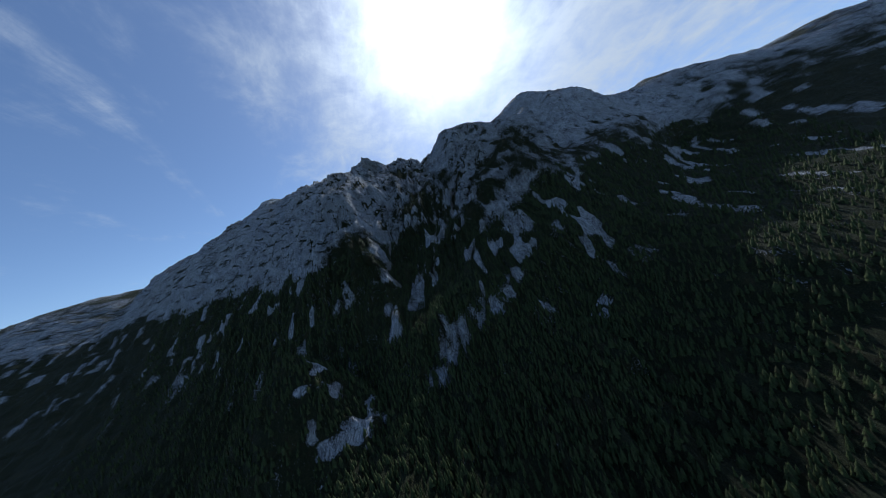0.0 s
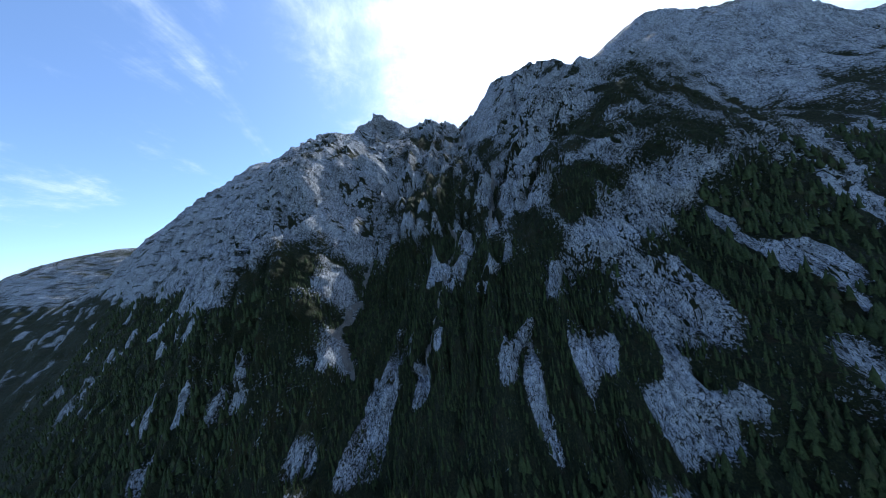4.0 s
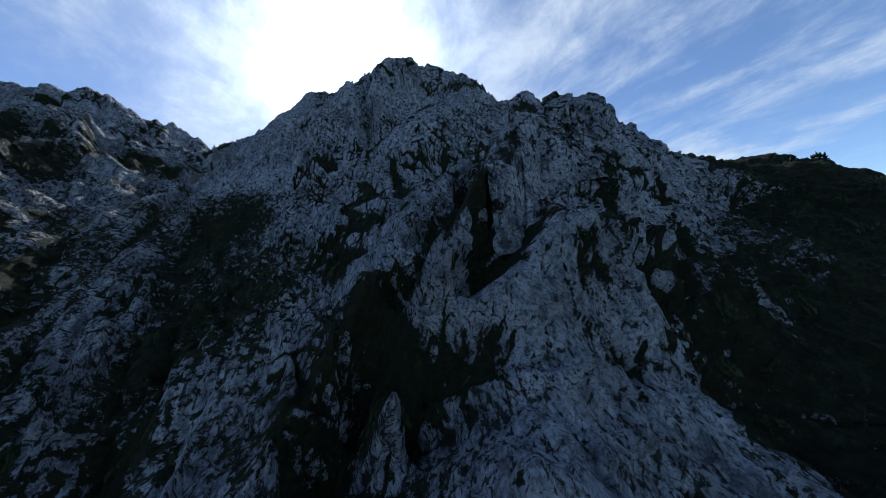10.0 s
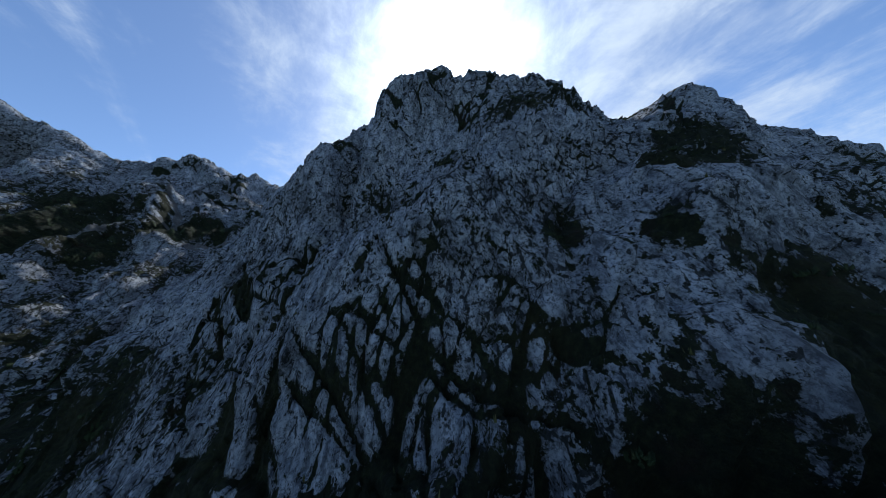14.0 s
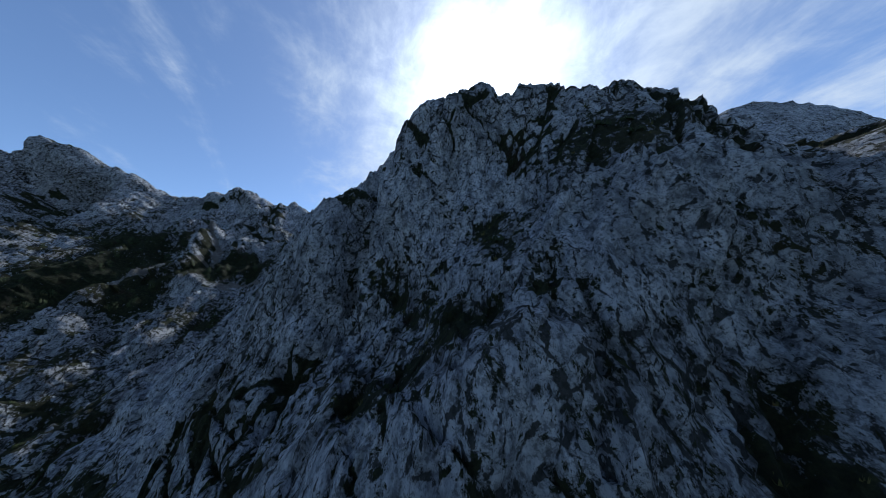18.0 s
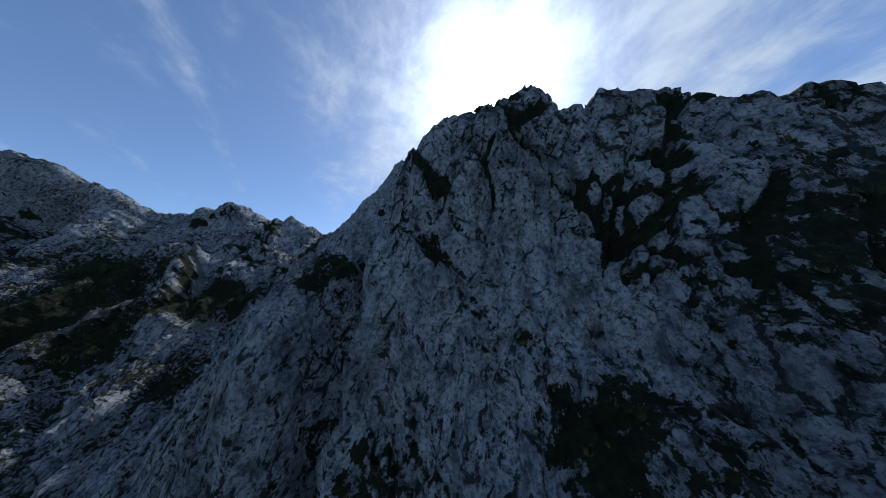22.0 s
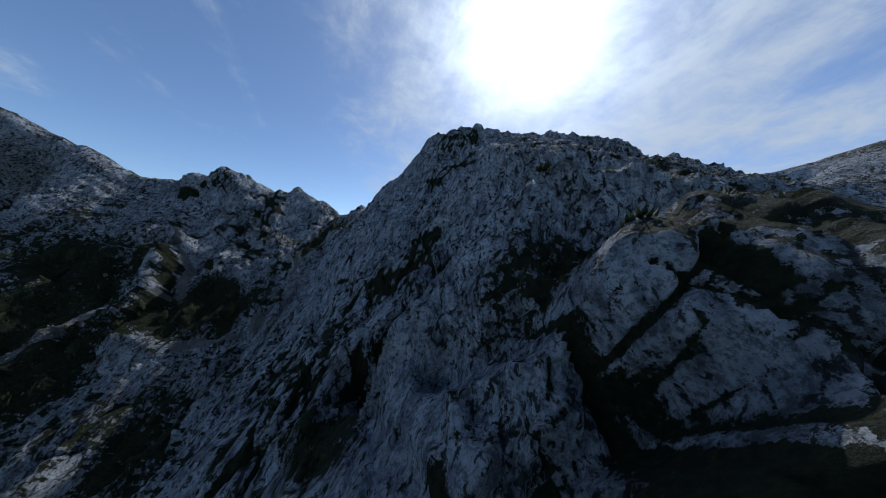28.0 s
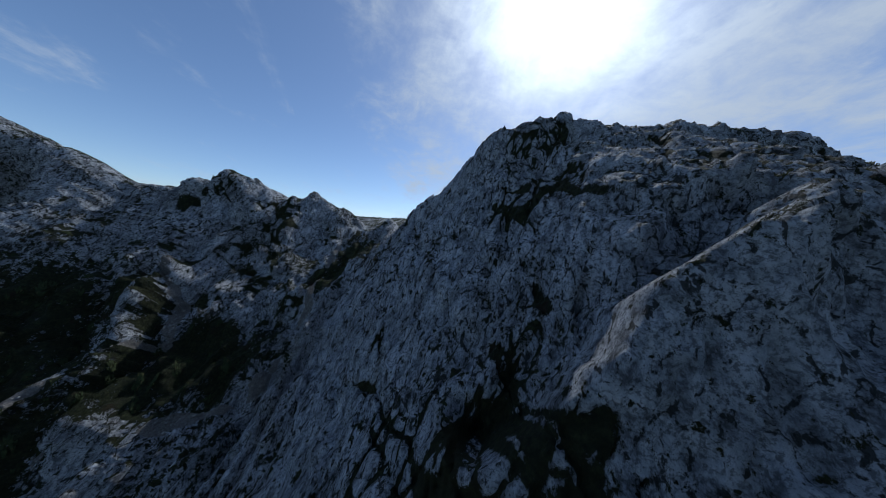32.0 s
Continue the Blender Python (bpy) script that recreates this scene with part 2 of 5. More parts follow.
STREAM_BEDS = [
    # the stream bed under the western wall and the one in the middle
    [(-190, 148, -84), (-140, 154, -68), (-98, 160, -60), (-66, 158, -56)],
    [(-60, 140, -68), (-43, 163, -30), (-37, 200, -5), (-46, 207, 5), (-45.5, 223, 10), (-42, 250, 46), (-36, 266, 66)],
    [(-20, 175, -30), (-4, 214, 12), (5, 243, 36), (2, 250, 43), (-2, 253, 52), (3, 266, 62)],
    [(25.5, 247, 49), (30, 256, 62), (30.6, 277.5, 81.5), (34, 294, 97), (42, 298.5, 113.4), (38, 316, 132), (48, 318, 141), (52.6, 316, 140)],
    [(34, 256, 61), (39, 260, 69), (46, 264, 79), (53, 266, 86), (60, 268.3, 92.5), (65, 268, 98), (70, 271.5, 104.5), (72, 274.6, 109.5), (79, 276, 117), (84, 279, 123)],
]
CIRQUE = [
    [(26, 308, 111.5), (33.4, 307.7, 117), (35, 336, 136), (41, 336, 144)],
    # the cirque under the saddle
    [(-18, 293, 96.5), (-25, 292.5, 96), (-17, 320, 118), (-2, 339, 128.6), (7, 346, 128), (16, 352, 129), (23, 358.7, 147)],
    [(11, 325, 108.6), (-2, 352.4, 138), (-11, 363, 150.5), (-37, 370, 162)],
    [(3, 361, 145), (2, 368.5, 149.5), (13, 393, 164.5)],
    [(-9, 349, 136), (-31.4, 348.7, 144), (-54.6, 365, 159.4)],
    [(15, 352, 135), (22.8, 358.7, 147), (33, 366, 160)],
    # hollows in front of each slab of the spur
    [(68, 302.5, 147.5), (76, 302, 146), (84, 303, 145), (94, 304, 140)],
    [(66, 312.3, 152.6), (74, 315, 153.5), (84, 317, 153.5)],
]
HOLLOWS = [
    [(66, 325, 158), (76, 328, 161), (88, 333, 163)],
    # the hidden cleft behind the spur's eastern edge
    [(101, 275, 119), (108, 294, 127), (110, 305, 133), (108, 325, 144), (108, 340, 160)],
    [(130, 310, 138), (140, 335, 160)],
    # foot of the spire's back wall
    [(41, 258.5, 68), (46, 261, 76), (51.5, 262.5, 83.5), (58, 263.8, 91.5), (62.5, 264.6, 95.5), (66.5, 265, 99), (71, 266, 102.5)],
    # forest slope and the eastern basin
    [(16, 156.5, -37), (48, 143.4, -40), (56, 140, -48), (66, 146, -40), (75.5, 165.6, -2.5), (115, 163.3, -7.4), (134, 176, -0.5), (261, 245, 34)],
    [(44, 161.7, -19.8), (34, 206, 24)],
    [(-278, 234, -41), (-276, 234, -35.5), (-492, 362, 50), (-580, 520, 140)],
]
GULLIES = STREAM_BEDS + CIRQUE + HOLLOWS
OUTSTANDING = [
    # smaller brows and faces between the main lines
    [(-14, 240, 42), (-11.2, 243.9, 50.4), (-9, 248, 57)],
    [(60.1, 291.5, 121.4), (61.9, 293, 125.4), (61.3, 290.4, 127.1)],
    [(1.9, 340.6, 132.1), (4.2, 342, 129.4)],
    [(53.1, 294.8, 128.4), (52.6, 296, 131)],
    [(-53, 254, 69), (-52, 256.5, 76)],
    [(58.8, 323.6, 152.8), (63, 323.4, 159.1), (63, 324.6, 164.1)],
    [(76, 282, 130.4), (74.9, 280.6, 125.1)],
    [(80.1, 280, 126.8), (81.8, 280.8, 122.5)],
    [(-14, 149, -36), (-11.7, 151.3, -28.7), (-8, 157, -22)],
    [(66.2, 259.7, 105.5), (69.3, 260, 108.6)],
    [(50.3, 326, 148.9), (54.8, 326, 152.2), (58.3, 326, 159.6)],
    # western wall: flutes from foot to brow
    [(-65.8, 222.8, 57.4), (-64.3, 243.9, 72.2)],
    [(-56.3, 253.3, 69.8), (-64.8, 251.7, 84.6), (-66.6, 256.6, 92.7)],
    [(-43.7, 249.3, 56.8), (-47.8, 258.6, 75.1), (-58.5, 268.4, 99.3), (-53.6, 275.9, 105.8), (-66, 284.4, 117)],
    [(-35.8, 258.2, 61.7), (-40.8, 275.3, 77.4), (-42.5, 281.8, 89.2), (-43.5, 278.6, 98.3), (-46, 280, 104.6)],
    [(-25.8, 284.9, 75), (-37.6, 284.7, 78.9)],
    [(-25.2, 286.4, 89.8), (-29.2, 294.4, 100.1), (-35.3, 301, 107.7), (-46.2, 319.9, 128.4)],
    [(-46, 288.2, 104.8), (-41.3, 296, 100.6)],
    [(-17.4, 294, 97), (-17, 302, 101.6), (-3, 314.9, 106.3), (2.3, 316.7, 106.9)],
    [(-15.5, 306, 95.2), (0.7, 310.6, 98.1)],
    [(-61, 359, 156.5), (-53, 364.7, 152.7)],
    [(-12.5, 352, 147), (-3.8, 363, 147.5)],
    [(-4.5, 327, 117), (-0.4, 337.7, 125.5)],
    # outcrops in the wood
    [(-51.5, 199.5, 13.9), (-55, 215, 32)],
    [(43.5, 199.6, 12.1), (42.8, 204, 24)],
    [(15, 206, 12), (18.9, 209.9, 17)],
    [(-2.6, 247.7, 49.8), (-5.5, 252.9, 52.6)],
]
VALLEY = [
    [(-1000, 300, -60), (-500, 200, -95), (-300, 150, -95), (-100, 105, -78), (0, 95, -72), (60, 92, -52), (130, 100, -36), (250, 130, -20), (420, 190, 10), (800, 200, 0)],
    [(-1000, -100, -120), (-300, -60, -118), (0, -40, -112), (200, -40, -95), (800, -60, -80)],
]
# free edges of the slabs: line, drop on its upper left side, reach of the drop, pine in the notch
EDGES = [
    ([(36, 250.5, 62), (40, 254.5, 75.6), (44, 256, 82.5), (48.1, 256.5, 90), (53, 257.4, 95.5), (56.6, 257.8, 100), (61.3, 259.2, 104.3), (62.6, 259.4, 104)], 7.0, 6.5, 0.95),
    ([(63.6, 260, 101.6), (65.4, 260.3, 104.4), (67.5, 260.6, 107.4), (69.3, 260.2, 109.6), (70.9, 260, 110.8), (74, 259.4, 109.3), (77, 257.5, 106.5)], 8.0, 7.0, 0.9),
    ([(74.2, 263.6, 105), (74.4, 264.5, 107.8), (75.2, 265.6, 108)], 2.5, 3.0, 0.6),
    ([(55, 287, 113), (58, 292, 121.6), (59, 293.4, 128.7), (60.2, 297, 140), (61.2, 297.1, 143.8), (63.5, 299.8, 148), (66, 301, 149.5)], 4.5, 6.0, 0.55),
    ([(57, 309, 143), (62, 306, 148), (64, 305.4, 152.7), (68, 307.5, 154.5), (74, 310, 155.5)], 2.2, 4.0, 0.4),
    ([(52, 311, 141), (54.5, 312.4, 146), (58.4, 315, 150.3), (59.7, 315.6, 152.4), (62.6, 314.4, 157), (66, 313.8, 159), (70, 315, 160)], 3.2, 4.5, 0.4),
    ([(50.3, 326, 148.9), (54.8, 326, 152.2), (58.3, 326, 159.6), (61.1, 325.3, 162.6), (63, 324.6, 164.1), (66, 328, 165.6), (72, 331.5, 167.5)], 3.0, 4.5, 0.3),
]
# long joints and overgrown bands across the faces: line, half width, depth, how green
BANDS = [
    ([(65.8, 294.9, 145.2), (66.9, 294.5, 143.3), (68.7, 294.5, 142.1), (70.7, 294.6, 140.3), (71.7, 294.3, 138.8), (72.4, 293.2, 137.8), (73.3, 291.6, 136.7)], 0.4, 0.6, 0.6),
    ([(61.3, 295.7, 139.3), (64.4, 294, 135.8), (66.5, 293.7, 133.1), (68.7, 292.6, 131), (69.7, 289.7, 129)], 0.6, 0.4, 0.65),
    ([(76, 282.2, 131), (74.4, 284.1, 129.2), (70, 281.6, 124.9), (67.9, 282.5, 123.1), (65.6, 283.7, 121.7), (63, 283.8, 119.6), (60.9, 284.1, 118.1)], 1.5, 0.5, 0.72),
    ([(60.8, 292.9, 125.6), (63.9, 288.9, 124.1), (65.9, 284.1, 123)], 1.3, 0.3, 0.65),
    ([(77.8, 279.4, 120.3), (73.9, 274.7, 112.8), (71.8, 274.1, 107.6), (70.4, 272.3, 104.7), (68.3, 269.9, 102.5)], 1.0, 0.6, 0.5),
    ([(57.8, 301.7, 137), (56.3, 300.2, 136.5), (54.5, 297.9, 135.4)], 1.1, 0.1, 0.75),
    # western ramp: dark green strip, also painting the shadow under its pale edge
    ([(-2.5, 350, 138.6), (-4, 348.5, 137), (-6.1, 345.9, 133.8), (-7, 341.7, 131.4), (-9, 336, 127)], 1.6, 1.0, 0.8),
]
R2 = math.sqrt(0.5)


def along(line, step):
    """Points every few metres along a line of the plan."""
    out = []
    for a, b in zip(line, line[1:]):
        a, b = np.array(a, float), np.array(b, float)
        n = max(1, int(np.linalg.norm(b - a) / step))
        out += [a + (b - a) * k / n for k in range(n)]
    return out + [np.array(line[-1], float)]


def tilted(p):
    """x, along the general slope, out of it."""
    p = np.asarray(p, float)
    return np.stack([p[..., 0], (p[..., 1] + p[..., 2]) * R2, (p[..., 2] - p[..., 1]) * R2], -1)


plan = [p for line in OUTSTANDING for p in along(line, 6.0)]
leading = tilted(np.array(plan))
for line in RIBS + GULLIES:
    plan += [p for p in along(line, 6.0) if np.hypot(*(leading - tilted(p))[:, :2].T).min() > 2.2]
for line in CRESTS:
    fine = along(line, 14.0 if abs(line[0][0]) + abs(line[-1][0]) < 400 else 40.0)
    plan += fine
    plan += [p + np.array((0, 7, -1.5)) for p in fine]
    plan += [p + np.array((0, -5, -7.0)) for p in fine if abs(p[0] - 40) < 115]
    plan += [p + np.array((0, 50, -36)) for p in fine[:: 2]]
for line in VALLEY:
    plan += along(line, 80.0)
plan = tilted(np.array(plan))
kept = []
for p in plan:
    if all((p[0] - q[0]) ** 2 + (p[1] - q[1]) ** 2 > 1.0 for q in kept):
        kept.append(p)
plan = np.array(kept)
SMOOTH = 0.15
gap = np.hypot(plan[:, None, 0] - plan[None, :, 0], plan[:, None, 1] - plan[None, :, 1])
count = len(plan)
lhs = np.zeros((count + 3, count + 3))
lhs[:count, :count] = -gap + SMOOTH * np.eye(count)
lhs[:count, count], lhs[:count, count + 1:count + 3] = 1, plan[:, :2]
lhs[count, :count], lhs[count + 1:count + 3, :count] = 1, plan[:, :2].T
weights = np.linalg.solve(lhs, np.r_[plan[:, 2], 0, 0, 0])


def form(u, v):
    """How far the mountain stands out of its general slope, drawn smoothly over the plan's lines."""
    u, v = np.broadcast_arrays(np.asarray(u, float), np.asarray(v, float))
    shape, u, v = u.shape, u.ravel(), v.ravel()
    out = np.empty(len(u))
    for a in range(0, len(u), 20000):
        b = slice(a, a + 20000)
        far = np.sqrt((u[b, None] - plan[None, :, 0]) ** 2 + (v[b, None] - plan[None, :, 1]) ** 2)
        out[b] = -far @ weights[:count] + weights[count] + weights[count + 1] * u[b] + weights[count + 2] * v[b]
    return out.reshape(shape)

# ---- materials ----
def material(name):
    m = bpy.data.materials.new(name)
    m.use_nodes = True
    m.node_tree.nodes.clear()
    return m, Nodes(m.node_tree)


def finish(n, colour, rough, bump=None, strength=0.6, distance=0.1, spec=0.3, **more):
    p = n.add("ShaderNodeBsdfPrincipled", None, Base_Color=colour, Roughness=rough, **more)
    p.inputs["Specular IOR Level"].default_value = spec
    if bump is not None:
        b = n.add("ShaderNodeBump", None, Strength=strength, Distance=distance, Height=bump)
        n.put(p.inputs["Normal"], b.outputs[0])
    n.add("ShaderNodeOutputMaterial", None, Surface=p)


def limestone():
    m, n = material("limestone")
    at = n.add("ShaderNodeTexCoord").outputs["Object"]
    green = n.add("ShaderNodeAttribute", {"attribute_name": "green"}).outputs["Fac"]
    scree = n.add("ShaderNodeAttribute", {"attribute_name": "scree"}).outputs["Fac"]
    wobble = n.vec("SCALE", n.vec("SUBTRACT", n.add("ShaderNodeTexNoise", None, Vector=at, Scale=1.2, Detail=6.0, Roughness=0.65).outputs[1], (0.5, 0.5, 0.5)), scale=0.22)
    laid = n.vec("ADD", at, wobble)

    def drawn(long, turn=0.0, dip=-35.0):
        return n.add("ShaderNodeMapping", {"vector_type": "TEXTURE"}, Vector=laid, Rotation=(radians(dip), radians(turn), 0), Scale=(1.0, 1.15, long)).outputs[0]

    seam = n.add("ShaderNodeAttribute", {"attribute_name": "seam"}).outputs["Fac"]

    def block(where, scale):
        e = n.add("ShaderNodeTexVoronoi", {"feature": "DISTANCE_TO_EDGE"}, Vector=where, Scale=scale).outputs["Distance"]
        c = n.add("ShaderNodeTexVoronoi", {"feature": "F1"}, Vector=where, Scale=scale)
        off = n.vec("SUBTRACT", n.vec("SCALE", where, scale=scale), n.vec("SCALE", c.outputs["Position"], scale=scale))
        lean_of = n.vec("DOT_PRODUCT", off, n.vec("SUBTRACT", c.outputs["Color"], (0.5, 0.5, 0.5)))
        return e, n.math("MULTIPLY_ADD", lean_of, 1.2, n.add("ShaderNodeSeparateXYZ", None, i0=c.outputs["Color"]).outputs[0])

    big = n.noise(at, 0.03, 4.0, 0.55)
    patch = n.noise(at, 0.12, 5.0, 0.6)
    mid = n.noise(drawn(2.2, 5), 1.1, 10.0, 0.72)
    fine = n.noise(at, 4.0, 9.0, 0.78)
    grit = n.noise(drawn(1.6, 12), 1.8, 8.0, 0.74)
    broken = n.math("ADD", n.spread(patch, 0.38, 0.66), n.math("MULTIPLY", green, 1.0))
    colour = n.ramp(mid, (0.38, (0.17, 0.18, 0.20)), (0.47, (0.43, 0.455, 0.49)), (0.57, (0.63, 0.65, 0.68)))
    colour = n.mix(n.spread(big, 0.54, 0.74, 0.0, 0.35), colour, (0.27, 0.235, 0.205, 1))
    colour = n.mix(n.spread(n.noise(drawn(8.0, 0), 0.5, 7.0, 0.62), 0.54, 0.68, 0.0, 0.35), colour, (0.15, 0.16, 0.17, 1))
    colour = n.mix(n.spread(fine, 0.43, 0.51, 0.7, 0.0), colour, (0.075, 0.08, 0.085, 1))
    broad_tone = n.noise(drawn(3.2, 4), 0.34, 7.0, 0.70)
    colour = n.mix(n.spread(broad_tone, 0.36, 0.50, 0.5, 0.0), colour, (0.12, 0.125, 0.135, 1))
    # small joints inside the blocks, open here and shut there
    near_edge, facet = block(drawn(2.6, 20), 1.05)
    second_edge, second_facet = block(drawn(2.2, -32), 0.62)
    third_edge, third_facet = block(drawn(1.8, 6), 2.6)
    open_here = n.spread(n.math("MULTIPLY_ADD", broken, 0.07, grit), 0.50, 0.68, -0.05, 0.13)
    crack = n.spread(n.math("SUBTRACT", near_edge, open_here), 0.0, 0.03, 1.0, 0.0)
    crack = n.math("MAXIMUM", crack, n.spread(n.math("SUBTRACT", second_edge, n.spread(n.math("MULTIPLY_ADD", broken, 0.06, n.noise(at, 1.0, 8.0, 0.74)), 0.54, 0.74, -0.025, 0.08)), 0.0, 0.015, 1.0, 0.0))
    thin = n.math("MULTIPLY", n.spread(third_edge, 0.0, 0.05, 1.0, 0.0), n.spread(n.noise(at, 1.6, 6.0, 0.7), 0.53, 0.62))
    # dark pockets of turf and dwarf pine along the open joints, growing together where it is green
    loose = n.math("ADD", n.math("MULTIPLY", n.math("SUBTRACT", grit, 0.5), 1.6), n.math("MULTIPLY", n.math("SUBTRACT", fine, 0.5), 1.6))
    pocket = n.spread(n.math("ADD", seam, n.math("MULTIPLY_ADD", broken, 0.05, loose)), 0.58, 0.68)
    pocket = n.math("MULTIPLY", pocket, n.spread(seam, 0.02, 0.12))
    speck = n.math("MULTIPLY_ADD", broken, -0.07, n.noise(drawn(2.4, 14), 2.1, 11.0, 0.8))
    speck = n.math("MINIMUM", speck, n.math("MULTIPLY_ADD", broken, -0.06, n.noise(drawn(2.0, -34), 1.3, 11.0, 0.8)))
    pocket = n.math("MAXIMUM", pocket, n.spread(speck, 0.378, 0.362))
    ragged = n.math("ADD", n.noise(at, 1.2, 8.0, 0.7), n.math("MULTIPLY", n.noise(drawn(2.2, 5), 1.1, 6.0, 0.65), 0.6))
    cover = n.spread(n.math("ADD", green, n.math("MULTIPLY", n.math("SUBTRACT", ragged, 0.8), 2.6)), 0.47, 0.53)
    cover = n.math("MAXIMUM", cover, pocket)
    leaf = n.ramp(n.noise(at, 2.3, 8.0, 0.72), (0.3, (0.010, 0.014, 0.008)), (0.50, (0.024, 0.031, 0.013)), (0.72, (0.062, 0.070, 0.026)))
    leaf = n.mix(n.spread(n.noise(at, 0.11, 5.0, 0.6), 0.52, 0.72, 0.0, 0.7), leaf, (0.055, 0.050, 0.020, 1))
    leaf = n.mix(n.spread(n.noise(at, 0.37, 5.0, 0.6), 0.58, 0.70, 0.0, 0.6), leaf, (0.036, 0.02, 0.013, 1))
    stones = n.ramp(n.noise(at, 4.5, 6.0, 0.78), (0.32, (0.09, 0.085, 0.075)), (0.58, (0.27, 0.255, 0.24)), (0.78, (0.42, 0.40, 0.38)))
    colour = n.mix(n.math("MULTIPLY", thin, 0.6), colour, (0.06, 0.063, 0.066, 1))
    colour = n.mix(n.math("MULTIPLY", crack, 0.9), colour, (0.022, 0.024, 0.020, 1))
    colour = n.mix(cover, colour, leaf)
    colour = n.mix(n.spread(n.math("ADD", scree, n.math("MULTIPLY", n.math("SUBTRACT", ragged, 0.8), 1.1)), 0.42, 0.6), colour, stones)
    bump = n.math("ADD", n.math("MULTIPLY", mid, 0.5), n.math("MULTIPLY", fine, 0.16))
    bump = n.math("ADD", bump, n.math("MULTIPLY", facet, 0.22))
    bump = n.math("ADD", bump, n.math("MULTIPLY", second_facet, 0.30))
    bump = n.math("ADD", bump, n.math("MULTIPLY", third_facet, 0.07))
    bump = n.math("SUBTRACT", bump, n.math("MULTIPLY", n.math("MAXIMUM", crack, n.math("MULTIPLY", thin, 0.4)), 0.16))
    bump = n.math("ADD", bump, n.math("MULTIPLY", n.math("MULTIPLY", cover, n.noise(at, 2.6, 6.0, 0.7)), 0.6))
    finish(n, colour, n.math("MULTIPLY_ADD", fine, 0.2, 0.75), bump, 1.0, 1.7, 0.2)
    return m


def needles(name, dark, light, brown):
    m, n = material(name)
    at = n.add("ShaderNodeTexCoord").outputs["Object"]
    rnd = n.add("ShaderNodeObjectInfo").outputs["Random"]
    isle = n.add("ShaderNodeNewGeometry").outputs["Random Per Island"]
    mixin = n.math("FRACT", n.math("ADD", rnd, n.math("MULTIPLY", isle, 3.7)))
    speck = n.noise(at, 2.6, 5.0, 0.7)
    colour = n.mix(n.spread(speck, 0.3, 0.7), dark, light)
    colour = n.mix(n.spread(mixin, 0.0, 1.0, 0.0, 0.45), colour, light)
    colour = n.mix(n.spread(mixin, 0.86, 1.0, 0.0, 0.7), colour, brown)
    finish(n, colour, 0.75, n.noise(at, 7.0, 4.0, 0.7), 0.8, 0.2, 0.2)
    return m


def bark():
    m, n = material("bark")
    at = n.add("ShaderNodeTexCoord").outputs["Object"]
    grain = n.noise(n.add("ShaderNodeMapping", None, Vector=at, Scale=(6, 6, 1.2)).outputs[0], 2.0, 6.0, 0.65)
    finish(n, n.ramp(grain, (0.3, (0.05, 0.04, 0.033)), (0.7, (0.16, 0.13, 0.11))), 0.85, grain, 0.7, 0.05, 0.2)
    return m


def valley_ground():
    m, n = material("valley_ground")
    at = n.add("ShaderNodeTexCoord").outputs["Object"]
    finish(n, n.ramp(n.noise(at, 0.01, 8.0, 0.65), (0.35, (0.02, 0.032, 0.015)), (0.65, (0.06, 0.08, 0.03))), 0.9, n.noise(at, 0.2, 6.0, 0.7), 0.6, 1.0, 0.2)
    return m


ROCK = limestone()
SPRUCE = needles("spruce_needles", (0.012, 0.021, 0.008, 1), (0.066, 0.086, 0.028, 1), (0.062, 0.05, 0.025, 1))
PINE = needles("dwarf_pine_needles", (0.012, 0.020, 0.007, 1), (0.044, 0.060, 0.019, 1), (0.075, 0.062, 0.024, 1))
GRASS = needles("dry_turf", (0.05, 0.055, 0.018, 1), (0.15, 0.145, 0.05, 1), (0.19, 0.14, 0.06, 1))
BARK = bark()
VALLEY_GROUND = valley_ground()


# ---- the mountain ----
def hashed(i, j, k, seed):
    h = (i * 374761393 + j * 668265263 + k * 2147483647 + seed * 1274126177).astype(np.int64) & 0xFFFFFFFF
    h = ((h ^ (h >> 13)) * 1274126177) & 0xFFFFFFFF
    h = ((h ^ (h >> 16)) * 2246822519) & 0xFFFFFFFF
    return ((h ^ (h >> 15)) & 0xFFFF) / 32767.5 - 1.0


def grain(p, scale, seed=0):
    """Smooth noise from -1 to 1 at points p, with lumps of about scale metres (one number, or one an axis)."""
    q = p / np.asarray(scale, float)
    base = np.floor(q).astype(np.int64)
    f = q - base
    f = f * f * f * (f * (f * 6 - 15) + 10)
    out = np.zeros(len(q))
    for c in range(8):
        o = (c & 1, c >> 1 & 1, c >> 2 & 1)
        w = np.ones(len(q))
        for a in range(3):
            w = w * (f[:, a] if o[a] else 1 - f[:, a])
        out += w * hashed(base[:, 0] + o[0], base[:, 1] + o[1], base[:, 2] + o[2], seed)
    return out


def ridged(p, scale, seed=0):
    return 0.55 - 2.0 * np.abs(grain(p, scale, seed))


def spaced(stops):
    """Grid lines: rows of (from, to, step at the start, step at the end)."""
    out = []
    for a, b, s, e in stops:
        x = a
        while x < b - 1e-6:
            out.append(x)
            x += s + (e - s) * (x - a) / (b - a)
    return np.array(out + [stops[-1][1]])


